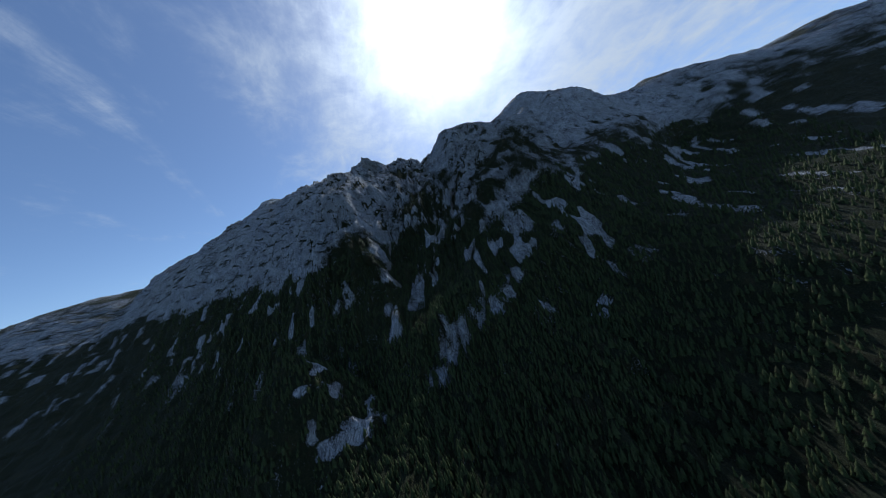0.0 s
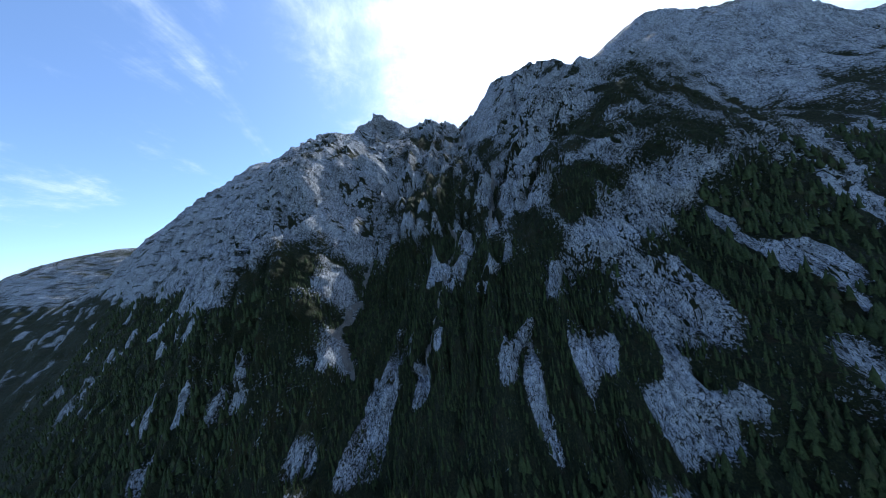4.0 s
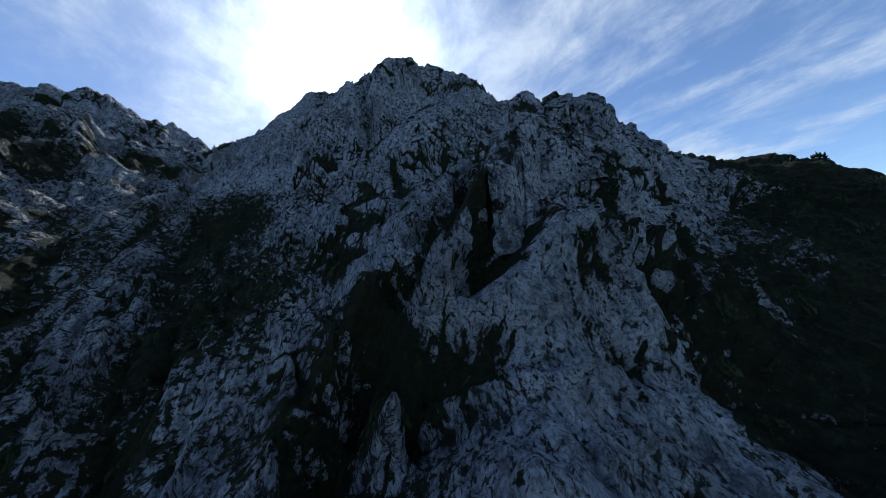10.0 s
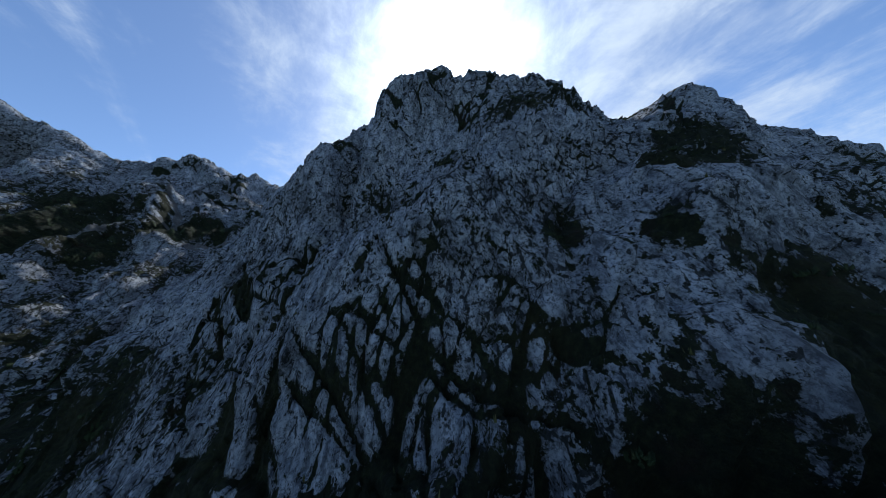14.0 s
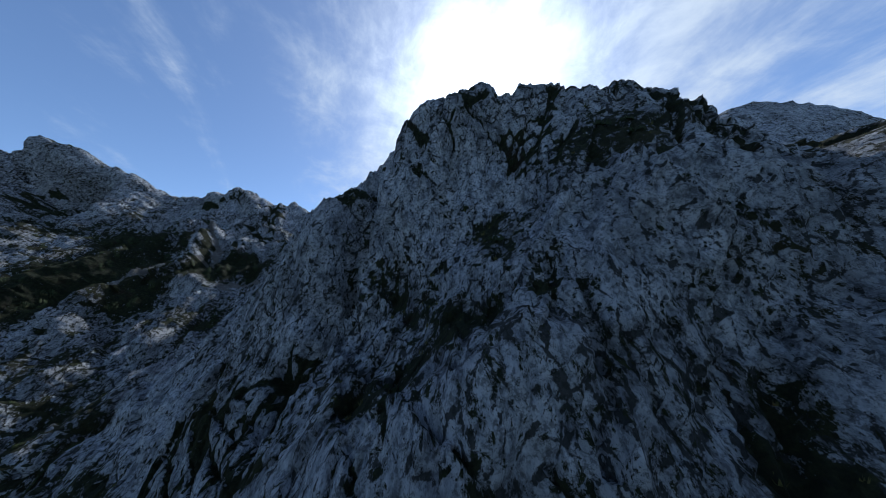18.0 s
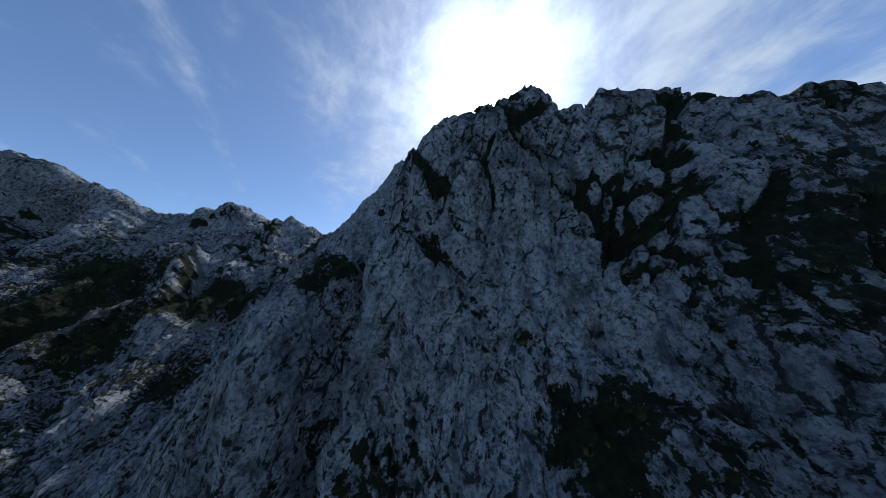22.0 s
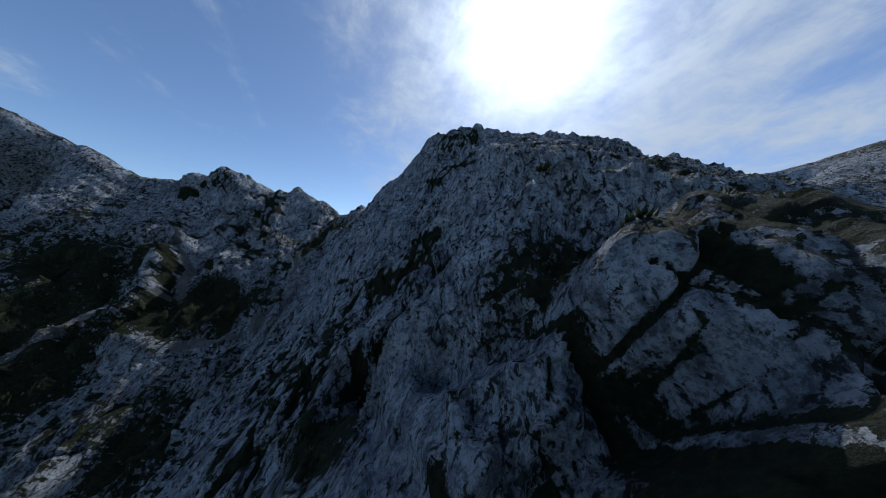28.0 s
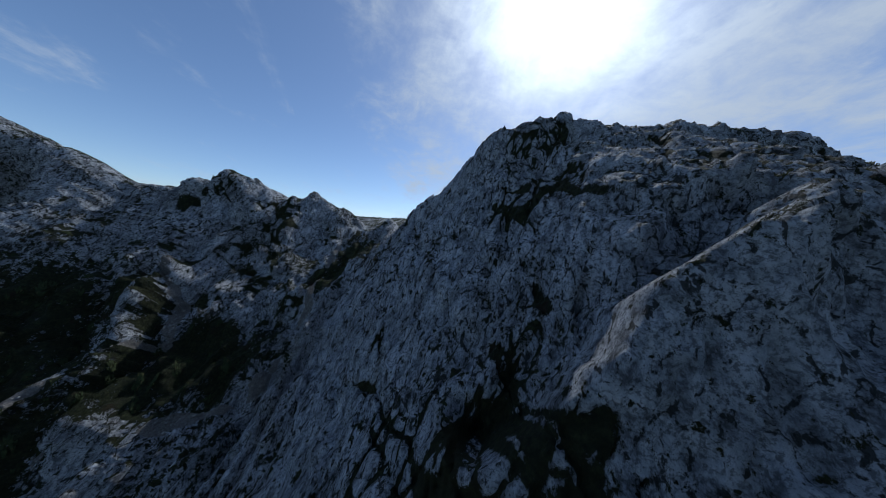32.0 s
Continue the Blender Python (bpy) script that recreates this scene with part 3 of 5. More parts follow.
US = spaced([(-1300, -220, 26, 5.0), (-220, -75, 2.6, 0.9), (-75, 30, 0.7, 0.5), (30, 42, 0.4, 0.22), (42, 95, 0.2, 0.2), (95, 130, 0.3, 1.2), (130, 300, 2.0, 4.0), (300, 900, 8, 30)])
VS = spaced([(-250, 0, 24, 6), (0, 150, 2.2, 0.9), (150, 226, 0.7, 0.5), (226, 335, 0.22, 0.22), (335, 392, 0.3, 0.33), (392, 400, 0.6, 2), (400, 900, 4, 30)])


def smooth(x, lo, hi):
    t = np.clip((x - lo) / (hi - lo), 0, 1)
    return t * t * (3 - 2 * t)


def world_of(u, v, w):
    return np.stack([u, (v - w) * R2, (v + w) * R2], -1)


gu, gv = np.meshgrid(US, VS)
coarse_u, coarse_v = np.unique(np.append(US[:: 2], US[-1])), np.unique(np.append(VS[:: 2], VS[-1]))
coarse = form(*np.meshgrid(coarse_u, coarse_v))
half_way = np.stack([np.interp(US, coarse_u, row) for row in coarse])
w0 = np.stack([np.interp(VS, coarse_v, col) for col in half_way.T], 1)
# relief: ribs and runnels down the slope, then blocks, then edges
tu = np.stack([gu.ravel(), gv.ravel(), w0.ravel()], -1)
lean = tu.copy()
lean[:, 0] += 0.30 * (tu[:, 1] - 250) + 2.0 * grain(tu, 17, 3)
lean[:, 2] *= 0.5
plumb = tu.copy()
plumb[:, 0] += 1.6 * grain(tu, 13, 4) - 0.06 * tu[:, 1]
plumb[:, 2] *= 0.4
crest = np.array([tilted(p) for line in CRESTS for p in line])
near_crest = smooth(np.abs(tu[:, 1] - np.interp(tu[:, 0], crest[:, 0], crest[:, 1])), 18, 4)
spur = smooth(tu[:, 0], 24, 38) * smooth(tu[:, 0], 104, 90) * smooth(tu[:, 1], 236, 256)
hush = 1 - 0.8 * near_crest
bedding = np.where(tu[:, :1] < 40, plumb, lean)
wall = smooth(tu[:, 0], 25, 0) * smooth(tu[:, 1], 165, 195)
ribs = np.where(tu[:, 0] < 20, ridged(plumb, (12, 70, 60), 1), ridged(bedding, (15, 50, 44), 1))
small_ribs = np.where(tu[:, 0] < 26, -1.35 * ridged(plumb, (5.2, 26, 22), 2), ridged(bedding, (6.6, 21, 19), 2))
knobs = np.where(tu[:, 0] < 34, -1.2 * ridged(bedding, (2.7, 9.0, 8.0), 5), ridged(bedding, (3.2, 8.5, 8.0), 5))
wild = (1 - spur) * (1 - 0.55 * smooth(tu[:, 0], 72, 95)) * (1 + 0.2 * wall)
relief = (0.3 + 1.7 * wild) * hush * ribs + (0.6 + 1.1 * wild) * (1 - 0.6 * near_crest) * small_ribs + (0.45 + 0.6 * wild) * knobs
relief += 0.35 + (0.2 + 0.3 * wild) * ridged(bedding, (1.6, 3.6, 3.6), 6) + 0.4 * grain(tu, (7, 5, 9), 13)
hollow = np.clip(-(0.3 + 2.0 * wild) * ribs - (0.5 + 1.0 * wild) * small_ribs - 0.5 * knobs, -3, 3)
CHANCE = np.random.default_rng(17).uniform(-1, 1, (6, 256, 256))


def joints(at, wide, tall, turn, seed):
    """Blocks between joints, long along a direction leaning by turn degrees: metres to the next joint, and each block's stand and tilt."""
    c, s = math.cos(radians(turn)), math.sin(radians(turn))
    a, b = (at[:, 0] * c - at[:, 1] * s) / wide, (at[:, 0] * s + at[:, 1] * c) / tall
    i0, j0 = np.floor(a).astype(np.int64), np.floor(b).astype(np.int64)
    first, second = np.full(len(a), 9.0), np.full(len(a), 9.0)
    stand = np.zeros(len(a))
    for di in (-1, 0, 1):
        for dj in (-1, 0, 1):
            i, j = (i0 + di + seed * 37) & 255, (j0 + dj + seed * 91) & 255
            da, db = a - (i0 + di + 0.5 + 0.42 * CHANCE[0, i, j]), b - (j0 + dj + 0.5 + 0.42 * CHANCE[1, i, j])
            r = np.hypot(da, db)
            near = r < first
            second = np.where(near, first, np.minimum(second, r))
            first = np.where(near, r, first)
            stand = np.where(near, CHANCE[2, i, j] + 0.9 * CHANCE[3, i, j] * da + 0.9 * CHANCE[4, i, j] * db, stand)
    return (second - first) * 0.5 * wide, stand


fine = (tu[:, 0] > -110) & (tu[:, 0] < 140) & (tu[:, 1] > 130)
sub = tu[fine]
spot = sub[:, :2] + np.stack([0.5 * grain(sub, (2.6, 2.6, 3), 53) + 1.2 * grain(sub, (9, 9, 9), 54), 0.5 * grain(sub, (2.6, 2.6, 3), 55) + 1.2 * grain(sub, (9, 9, 9), 56)], -1)
western = smooth(sub[:, 0], 40, 24)
shatter = 0.35 * grain(sub, (16, 22, 20), 57) + 0.45 * grain(sub, (5, 8, 7), 58) + 0.25 * grain(sub, (1.6, 2.6, 2.6), 59)
extra = np.zeros(len(sub))
joint = np.zeros(len(sub))
# width, length, lean, stand of a block, joint width and depth, how readily it opens, seed
for wide, tall, turn, stand_out, gap_wide, gap_deep, ease, seed, where in (
        (7.0, 26.0, -30, 0.32, 0.30, 0.50, 0.06, 1, 1 - western), (2.3, 10.0, 24, 0.34, 0.22, 0.35, -0.06, 2, 1 - western), (3.0, 13.0, -38, 0.22, 0.22, 0.35, -0.08, 3, 1 - western),
        (0.95, 3.4, 14, 0.26, 0.16, 0.22, -0.12, 4, 1 - western), (8.0, 26.0, -4, 1.5, 0.7, 0.9, -0.05, 5, western), (3.2, 9.0, 6, 0.7, 0.5, 0.5, -0.10, 6, western), (1.6, 3.6, -6, 0.3, 0.4, 0.3, -0.12, 7, western)):
    pick = where > 0.01
    edge, stand = joints(spot[pick], wide, tall, turn, seed)
    opened = np.clip(ease + shatter[pick] + 0.3 * grain(sub[pick], (3.2 * wide, 3.2 * wide, 20), 60 + seed), 0, 0.5) / 0.5
    close = smooth(edge, gap_wide * opened + 0.02, 0.3 * gap_wide * opened) * np.minimum(1, 2 * opened) * where[pick]
    extra[pick] += stand_out * stand * where[pick] - gap_deep * close
    joint[pick] = np.maximum(joint[pick], close)
relief[fine] += extra + 0.14 * ridged(lean[fine], (0.9, 3.2, 2.4), 7) + 0.12 * ridged(sub, (1.0, 0.8, 1.6), 8)
hollow[fine] += -0.2 * extra
seam = np.zeros(len(tu))
seam[fine] = joint
blocks = np.zeros(len(tu))
blocks[fine] = extra
banded = np.zeros(len(tu))
for line, half, deep, leafy in BANDS:
    for a, b in zip(line, line[1:]):
        a, b = tilted(a)[:2], tilted(b)[:2]
        near = np.nonzero((np.abs(tu[:, 0] - (a[0] + b[0]) / 2) < abs(a[0] - b[0]) / 2 + 4) & (np.abs(tu[:, 1] - (a[1] + b[1]) / 2) < abs(a[1] - b[1]) / 2 + 4))[0]
        at = tu[near][:, :2] + 0.5 * half * np.stack([grain(tu[near], (1.5, 1.5, 3), 72), grain(tu[near], (1.5, 1.5, 3), 73)], -1)
        t = np.clip(((at - a) @ (b - a)) / ((b - a) @ (b - a)), 0, 1)
        off = np.hypot(*(at - (a + t[:, None] * (b - a))).T)
        relief[near] -= deep * np.maximum(0, smooth(off, half, 0.3 * half) - np.minimum(1, 2 * banded[near]))
        banded[near] = np.maximum(banded[near], leafy * smooth(off, 1.3 * half, 0.4 * half))
fall = np.gradient(w0, axis=0) / np.gradient(gv, axis=0)
relief *= 0.25 + 0.75 * smooth(fall.ravel(), -3.2, -1.0)
# the slabs end in free edges: a lip, then a drop on the upper left side
drop = np.zeros(len(tu))
notch = np.zeros(len(tu))
lips = []
for line, depth, reach, pine in EDGES:
    q3 = np.array([tilted(p) for p in line])
    q = q3[:, :2]
    box = (tu[:, 0] > q[:, 0].min() - 9) & (tu[:, 0] < q[:, 0].max() + 9) & (tu[:, 1] > q[:, 1].min() - 9) & (tu[:, 1] < q[:, 1].max() + 9)
    at = tu[box][:, :2] + 0.7 * np.stack([grain(tu[box], (2.2, 2.2, 3), 41), grain(tu[box], (2.2, 2.2, 3), 42)], -1)
    best = np.full(len(at), 1e9)
    side = np.zeros(len(at))
    inner = np.zeros(len(at))
    top = np.zeros(len(at))
    total = len(q) - 1
    for k in range(total):
        a, d = q[k], q[k + 1] - q[k]
        raw = ((at - a) @ d) / (d @ d)
        t = np.clip(raw, 0, 1)
        off = at - (a + t[:, None] * d)
        r = np.hypot(off[:, 0], off[:, 1])
        hit = r < best
        best = np.where(hit, r, best)
        side = np.where(hit, d[0] * off[:, 1] - d[1] * off[:, 0], side)
        top = np.where(hit, q3[k, 2] + t * (q3[k + 1, 2] - q3[k, 2]), top)
        inner = np.where(hit, smooth((k + t) / total, 0.0, 0.08) * smooth((k + t) / total, 1.0, 0.92), inner)
    left = np.where(side > 0, best, 0.0)
    right = np.where(side > 0, 99.0, best)
    fade = inner * smooth(left, reach, 1.2)
    drop[box] += np.where(side > 0, -depth * smooth(left, 0.05, 1.0) * fade, 0.5 * np.exp(-right / 1.3) * inner)
    notch[box] = np.maximum(notch[box], pine * smooth(left, 0.5, 1.4) * fade)
    if depth < 5.0:
        lips.append((box, top - 0.8 - np.where(side > 0, 14.0, 1.1) * best - 6.0 * (1 - inner)))


def buttress(top, foot, half, stand):
    """A fluted buttress or pinnacle standing out of the slope, with steep sides and a notch behind its top."""
    a, b = tilted(foot)[:2], tilted(top)[:2]
    span = b - a
    length = np.hypot(*span)
    box = (np.abs(tu[:, 0] - (a[0] + b[0]) / 2) < length / 2 + 3 * half) & (np.abs(tu[:, 1] - (a[1] + b[1]) / 2) < length / 2 + 3 * half)
    at = tu[box][:, :2] + 0.22 * half * np.stack([grain(tu[box], (0.8 * half, 0.8 * half, 3), 44), grain(tu[box], (0.8 * half, 0.8 * half, 3), 45)], -1)
    s = ((at - a) @ span) / length
    d = np.abs((at - a) @ np.array((-span[1], span[0]))) / length
    narrow = half * (1.1 - 0.45 * np.clip(s / length, 0, 1))
    body = smooth(d, narrow, 0.6 * narrow) * smooth(s, -0.5 * half, 0.4 * half) * smooth(s, length + 0.12 * half, length - 0.2 * half)
    around = smooth(d, 2.0 * half, narrow) * smooth(s, -0.8 * half, half) * smooth(s, length + 1.6 * half, length + 0.3 * half)
    swell = stand * (0.45 + 0.55 * np.clip(s / length, 0, 1))
    drop[box] += body * swell * 0.75 - (around - body).clip(0) * 0.45 * swell
    notch[box] = np.maximum(notch[box], 0.85 * (around - 1.6 * body).clip(0))
    rocky[box] = np.maximum(rocky[box], body * smooth(s, length, length - 0.5 * half))


rocky = np.zeros(len(tu))
for top, foot, half, stand in (
        ((28, 250, 67), (18, 243, 50), 4.4, 4.0), ((36, 236, 60), (31, 236, 48), 1.7, 3.0), ((49, 237, 66), (37, 232, 52), 4.4, 4.0), ((14, 273, 73), (13, 255, 58), 3.2, 3.0),
        ((-6, 253, 54), (-5, 248, 39), 2.8, 3.0), ((-10, 254, 63), (-13, 252, 55), 4.0, 3.0), ((12, 241, 41), (8, 235, 31), 3.6, 3.5), ((55, 231, 68), (49, 227, 59), 3.8, 3.0)):
    buttress(top, foot, half, stand)
for top, foot, half, stand in (
        ((40, 229, 54), (36, 226, 46), 4.0, 3.5), ((-3, 272, 73), (-2, 264, 64), 3.0, 2.5), ((-19, 254, 52), (-22, 249, 39), 5.0, 4.0), ((40, 200, 22), (36, 195, 11), 3.2, 4.5),
        ((-53, 229, 32), (-50, 218, 11), 6.5, 5.0), ((21, 213, 26), (15, 206, 16), 3.6, 4.0), ((-59, 214, 18), (-43, 199, -5), 5.5, 4.5), ((28, 190, 8), (20, 186, 0), 2.8, 3.5)):
    buttress(top, foot, half, stand)
for top, foot, half, stand in (
        ((46, 219, 59), (40, 217, 43), 6.5, 4.5), ((10, 225, 27), (4, 217, 17), 4.0, 4.0), ((28, 214, 31), (25, 212, 26), 2.6, 3.0), ((-78, 196, 8), (-74, 186, -8), 5.0, 4.0), ((-40, 170, -20), (-42, 160, -36), 5.0, 5.0)):
    buttress(top, foot, half, stand)
relief += drop
raised = w0.ravel() + relief
lifted = raised.copy()
for box, lip in lips:
    rough = lip + 0.35 * grain(tu[box], (1.6, 2.4, 2.4), 71) + 0.5 * blocks[box]
    raised[box] = np.maximum(raised[box], rough)
lifted = raised - lifted
w1 = raised.reshape(w0.shape)
place = world_of(gu, gv, w1)
du = np.gradient(place, axis=1)
dv = np.gradient(place, axis=0)
normal = np.cross(du, dv)
normal /= np.linalg.norm(normal, axis=-1, keepdims=True) + 1e-9
broad = np.cross(np.gradient(world_of(gu, gv, w0), axis=1), np.gradient(world_of(gu, gv, w0), axis=0))
broad /= np.linalg.norm(broad, axis=-1, keepdims=True) + 1e-9

# where green grows: the forest under the walls, dwarf pine patches, ledges
FOREST_X = (-1200, -600, -190, -145, -91, -46, 0, 20, 40, 60, 90, 130, 180, 260, 500, 900)
FOREST_Z = (60, 55, 36, 22, 34, 40, 50, 34, 24, 24, 42, 46, 52, 62, 75, 80)
# dwarf pine: x, y, z, radius, strength
PINES_WEST = [
    (52, 208, 40, 9, 0.9), (-60, 222, 42, 12, 0.5), (66, 215, 50, 14, 0.7), (-85, 225, 46, 12, 0.4), (80, 228, 66, 16, 0.75), (55, 233, 66, 5, 0.5),
    (48, 240, 62, 7, 0.45), (56, 245, 73, 3, 0.7), (70, 240, 79, 7, 0.9), (30, 254, 66, 4, 0.8), (2, 262, 60, 17, 0.9), (38, 260, 69, 4.5, 1),
    (72, 245, 84, 5, 0.7), (98, 240, 90, 15, 0.9), (69, 248, 84, 3.4, 0.7), (36, 262, 74, 7, 0.5), (27, 268, 72, 4.2, 0.8), (18, 271, 71, 5, 0.8),
]
PINES_MIDDLE = [
    (46, 264, 80, 4.5, 1), (112, 246, 98, 16, 0.9), (62, 262, 86, 6, 0.5), (46, 267, 82, 6, 0.6), (49, 262, 88, 2.5, 0.9), (21, 275, 76, 5, 0.75),
    (53, 266, 86, 4, 1), (90, 254, 98, 7, 0.8), (54, 266, 86, 5, 0.6), (46, 267, 85, 3, 0.9), (54, 260, 94, 3, 1), (11, 278, 76, 5, 0.8),
    (60, 268, 92, 3.5, 0.9), (-6, 282, 78, 12, 0.5), (14, 281, 80, 5, 0.8), (68, 269, 98, 4, 0.8), (12, 286, 84, 10, 0.45), (74, 268, 104, 5, 1),
]
PINES_SHOULDER = [
    (59, 273, 100, 2, 0.8), (125, 262, 112, 22, 0.6), (61, 274, 102, 2.5, 0.8), (44, 285, 92, 7, 0.4), (81, 269, 110, 5.5, 1), (62, 276, 103, 2, 0.7),
    (12, 291, 89, 6.4, 0.75), (4, 293, 91, 6, 0.65), (67, 277, 117, 3, 0.5), (45, 291, 106, 4.5, 0.6), (88, 275, 125, 4, 0.8), (55, 287, 113, 4, 0.3),
    (30, 298, 102, 6.7, 0.75), (34, 298, 103, 6, 0.65), (71, 283, 122, 3.5, 0.55), (81, 283, 126, 4, 0.6), (73, 284, 128, 3, 0.55), (71, 286, 127, 3, 0.55),
]
PINES_SPUR = [
    (76, 284, 130, 4, 0.55), (73, 285, 129, 3, 0.55), (76, 284.5, 131, 3.5, 0.5), (62, 293, 125, 3.3, 0.5), (77, 286, 133, 4, 0.55), (70, 290, 129, 2, 0.7),
    (-30, 310, 112, 8, 0.4), (79, 287, 136, 4, 0.55), (62, 296, 137, 1.5, 0.6), (56, 300, 136, 2.2, 0.8), (100, 300, 142, 20, 0.3),
    (54, 305, 139, 2, 0.8), (12, 331, 114, 8, 0.7), (77, 303, 147, 3, 0.8), (51, 312, 139, 2.4, 0.9), (69, 303, 151, 4, 0.55), (63, 311, 150, 3, 0.5),
]
PINES_CIRQUE = [
    (-16, 334, 129, 11, 0.8), (-10, 336, 128, 9, 0.8), (82, 316, 154, 5, 0.5), (-55, 330, 142, 9, 0.4), 
    (-6, 345, 133, 7, 0.5), (9, 352, 133, 6, 0.8), (3, 351, 135, 7, 0.7), (-20, 345, 142, 10, 0.35),
    (-20, 349, 139, 8, 0.5), (13, 358, 142, 4, 0.7), (-40, 352, 150, 9, 0.35), (94, 340, 168, 6, 0.6), (20, 364, 150, 4, 0.7), (27, 367, 156, 3, 0.7),
]
PINES_SLABS = [
    (88, 350, 177, 8, 0.35), (-58, 362, 166, 8, 0.4), (-4, 372, 158, 7, 0.4), (20, 372, 160, 6, 0.4),
]
PINES_TOP = [(70, 310, 154, 1.6, 0.7)]
PINES_LOW = [
    (66, 196, 26, 9, 0.9), (55, 210, 49, 8, 0.7), (91, 209, 57, 11, 0.8), (40, 208, 33, 8, 0.95), (57, 189, 18, 11, 0.8), (39, 210, 35, 8, 0.95),
    (38, 215, 41, 5, 0.9), (57, 212, 53, 8, 0.8), (45, 214, 48, 4, 0.8), (-5, 254, 55, 9, 0.9), (22, 237, 45, 4.5, 0.9), (54, 241, 69, 5, 0.7),
    (66, 246, 81, 6, 0.7), (46, 231, 61, 5, 0.8), (61, 223, 66, 6, 0.8), (25, 240, 48, 4, 0.9),
]
PINES_FOOT = [
    (-10, 251, 49, 7, 0.8), (39, 217, 43, 5, 0.8), (61, 237, 73, 6, 0.75), (86, 238, 86, 9, 0.9), (34, 232, 51, 3.5, 0.8), (41, 231, 55, 3.5, 0.8),
    (4, 254, 53, 6, 0.9), (6, 269, 66, 5, 0.8), (-14, 252, 50, 8, 0.7), (35, 255, 62, 3, 0.8), (-41, 244, 35, 7, 0.7), (-70, 215, 37, 8, 0.8),
    (-82, 206, 25, 12, 0.8), (-25, 237, 22, 10, 0.9),
]
PINES = PINES_TOP + PINES_LOW + PINES_FOOT + PINES_WEST + PINES_MIDDLE + PINES_SHOULDER + PINES_SPUR + PINES_CIRQUE + PINES_SLABS
# clean rock faces and dark thickets: x, y, z, radius
FACES_WALL = [
    (-67, 241, 80, 16.6), (-55, 244, 63, 16.9), (-46, 271, 84, 18.5), (-47, 241, 43, 11.4), (-75, 220, 55, 10.3), (-35, 291, 91, 14.4), (-50, 218, 26, 7.3), (-16, 244, 45, 5.2), (11, 231, 29, 4.7), (47, 202, 25, 7.7), (53, 199, 29, 8.6),
    (41, 205, 28, 5.9), (37, 194, 16, 4.2), (67, 202, 31, 9.0), (77, 205, 42, 9.0), (72, 214, 60, 8.3), (64, 216, 58, 6.3), (39, 238, 59, 7.4), (50, 228, 63, 5.9), (2, 218, 18, 3.5), (18, 208, 22, 3.0), (58, 188, 14, 10.3),
]
FACES_SPIRE = [
    (44, 251, 72, 5.1), (54, 251, 79, 6.0), (37, 246, 61, 3.1), (-45, 272, 84, 14.1), (-45, 279, 100, 11.7), (-25, 287, 87, 9.5), (-10, 253, 59, 3.8), (-11, 243, 50, 3.3), (-3, 247, 46, 2.4), (23, 246, 61, 3.2), (18, 244, 55, 2.4),
    (12, 245, 49, 2.0), (41, 232, 61, 2.0), (37, 233, 54, 1.9), (35, 230, 49, 2.9), (50, 228, 64, 2.2), (39, 225, 46, 3.7), (41, 221, 50, 4.2), (6, 244, 41, 2.9), (20, 240, 46, 1.6), (31, 226, 44, 2.6), (50, 256, 80, 5.0),
]
FACES_SPUR = [
    (57, 252, 85, 4.7), (50, 248, 74, 4.1), (50, 246, 69, 4.0), (40, 249, 66, 2.6), (43, 247, 64, 2.8), (56, 244, 73, 3.1), (38, 252, 70, 2.1), (41, 307, 122, 13.7), (15, 271, 69, 4.0), (26, 268, 72, 1.7), (-11, 309, 99, 11.3),
    (63, 278, 112, 4.3), (59, 278, 107, 3.4), (68, 279, 121, 3.6), (52, 294, 119, 5.6), (79, 271, 113, 2.8), (77, 268, 110, 1.9), (75, 284, 129, 4.3), (68, 294, 135, 2.3), (62, 294, 132, 2.6), (69, 291, 131, 1.7), (67, 294, 141, 2.5),
]
FACES_TOP = [
    (75, 293, 140, 2.3), (55, 312, 146, 2.6), (62, 314, 154, 2.9), (64, 305, 150, 1.3), (62, 305, 146, 1.7), (57, 335, 160, 4.1), (45, 337, 149, 3.9), (64, 324, 158, 4.0), (60, 324, 156, 2.6),
]
THICKETS_WOOD = [
    (-27, 230, 15, 11.0), (-29, 209, 2, 12.9), (-12, 209, 6, 8.7), (17, 195, 9, 8.8), (9, 191, 1, 9.1), (29, 205, 20, 7.4), (39, 211, 35, 5.3), (-66, 209, 38, 12.9), (-80, 199, 25, 16.6), (-60, 197, 16, 14.0), (43, 189, 9, 7.9),
    (60, 212, 51, 4.6), (37, 216, 38, 6.4), (36, 209, 33, 7.7), (38, 206, 29, 7.8), (23, 239, 48, 4.4), (0, 264, 63, 8.7), (-25, 242, 31, 10.9), (-31, 236, 22, 11.0), (22, 220, 30, 3.1), (57, 212, 51, 8.4), (-4, 256, 63, 5.7),
]
THICKETS_MIDDLE = [
    (3, 261, 58, 5.3), (9, 261, 64, 3.9), (24, 240, 48, 4.0), (-10, 248, 53, 4.1), (48, 233, 67, 2.8), (47, 231, 57, 3.7), (39, 229, 53, 1.5), (17, 238, 40, 3.3), (52, 224, 66, 4.9), (40, 227, 52, 1.9), (33, 258, 68, 2.2),
    (30, 259, 67, 1.6), (25, 254, 67, 3.2), (8, 277, 78, 4.8), (16, 284, 84, 5.4), (16, 271, 74, 3.4), (31, 297, 99, 3.5), (45, 265, 85, 1.9), (11, 266, 70, 7.3), (55, 239, 71, 4.4), (51, 241, 66, 4.0), (79, 239, 81, 6.7),
]
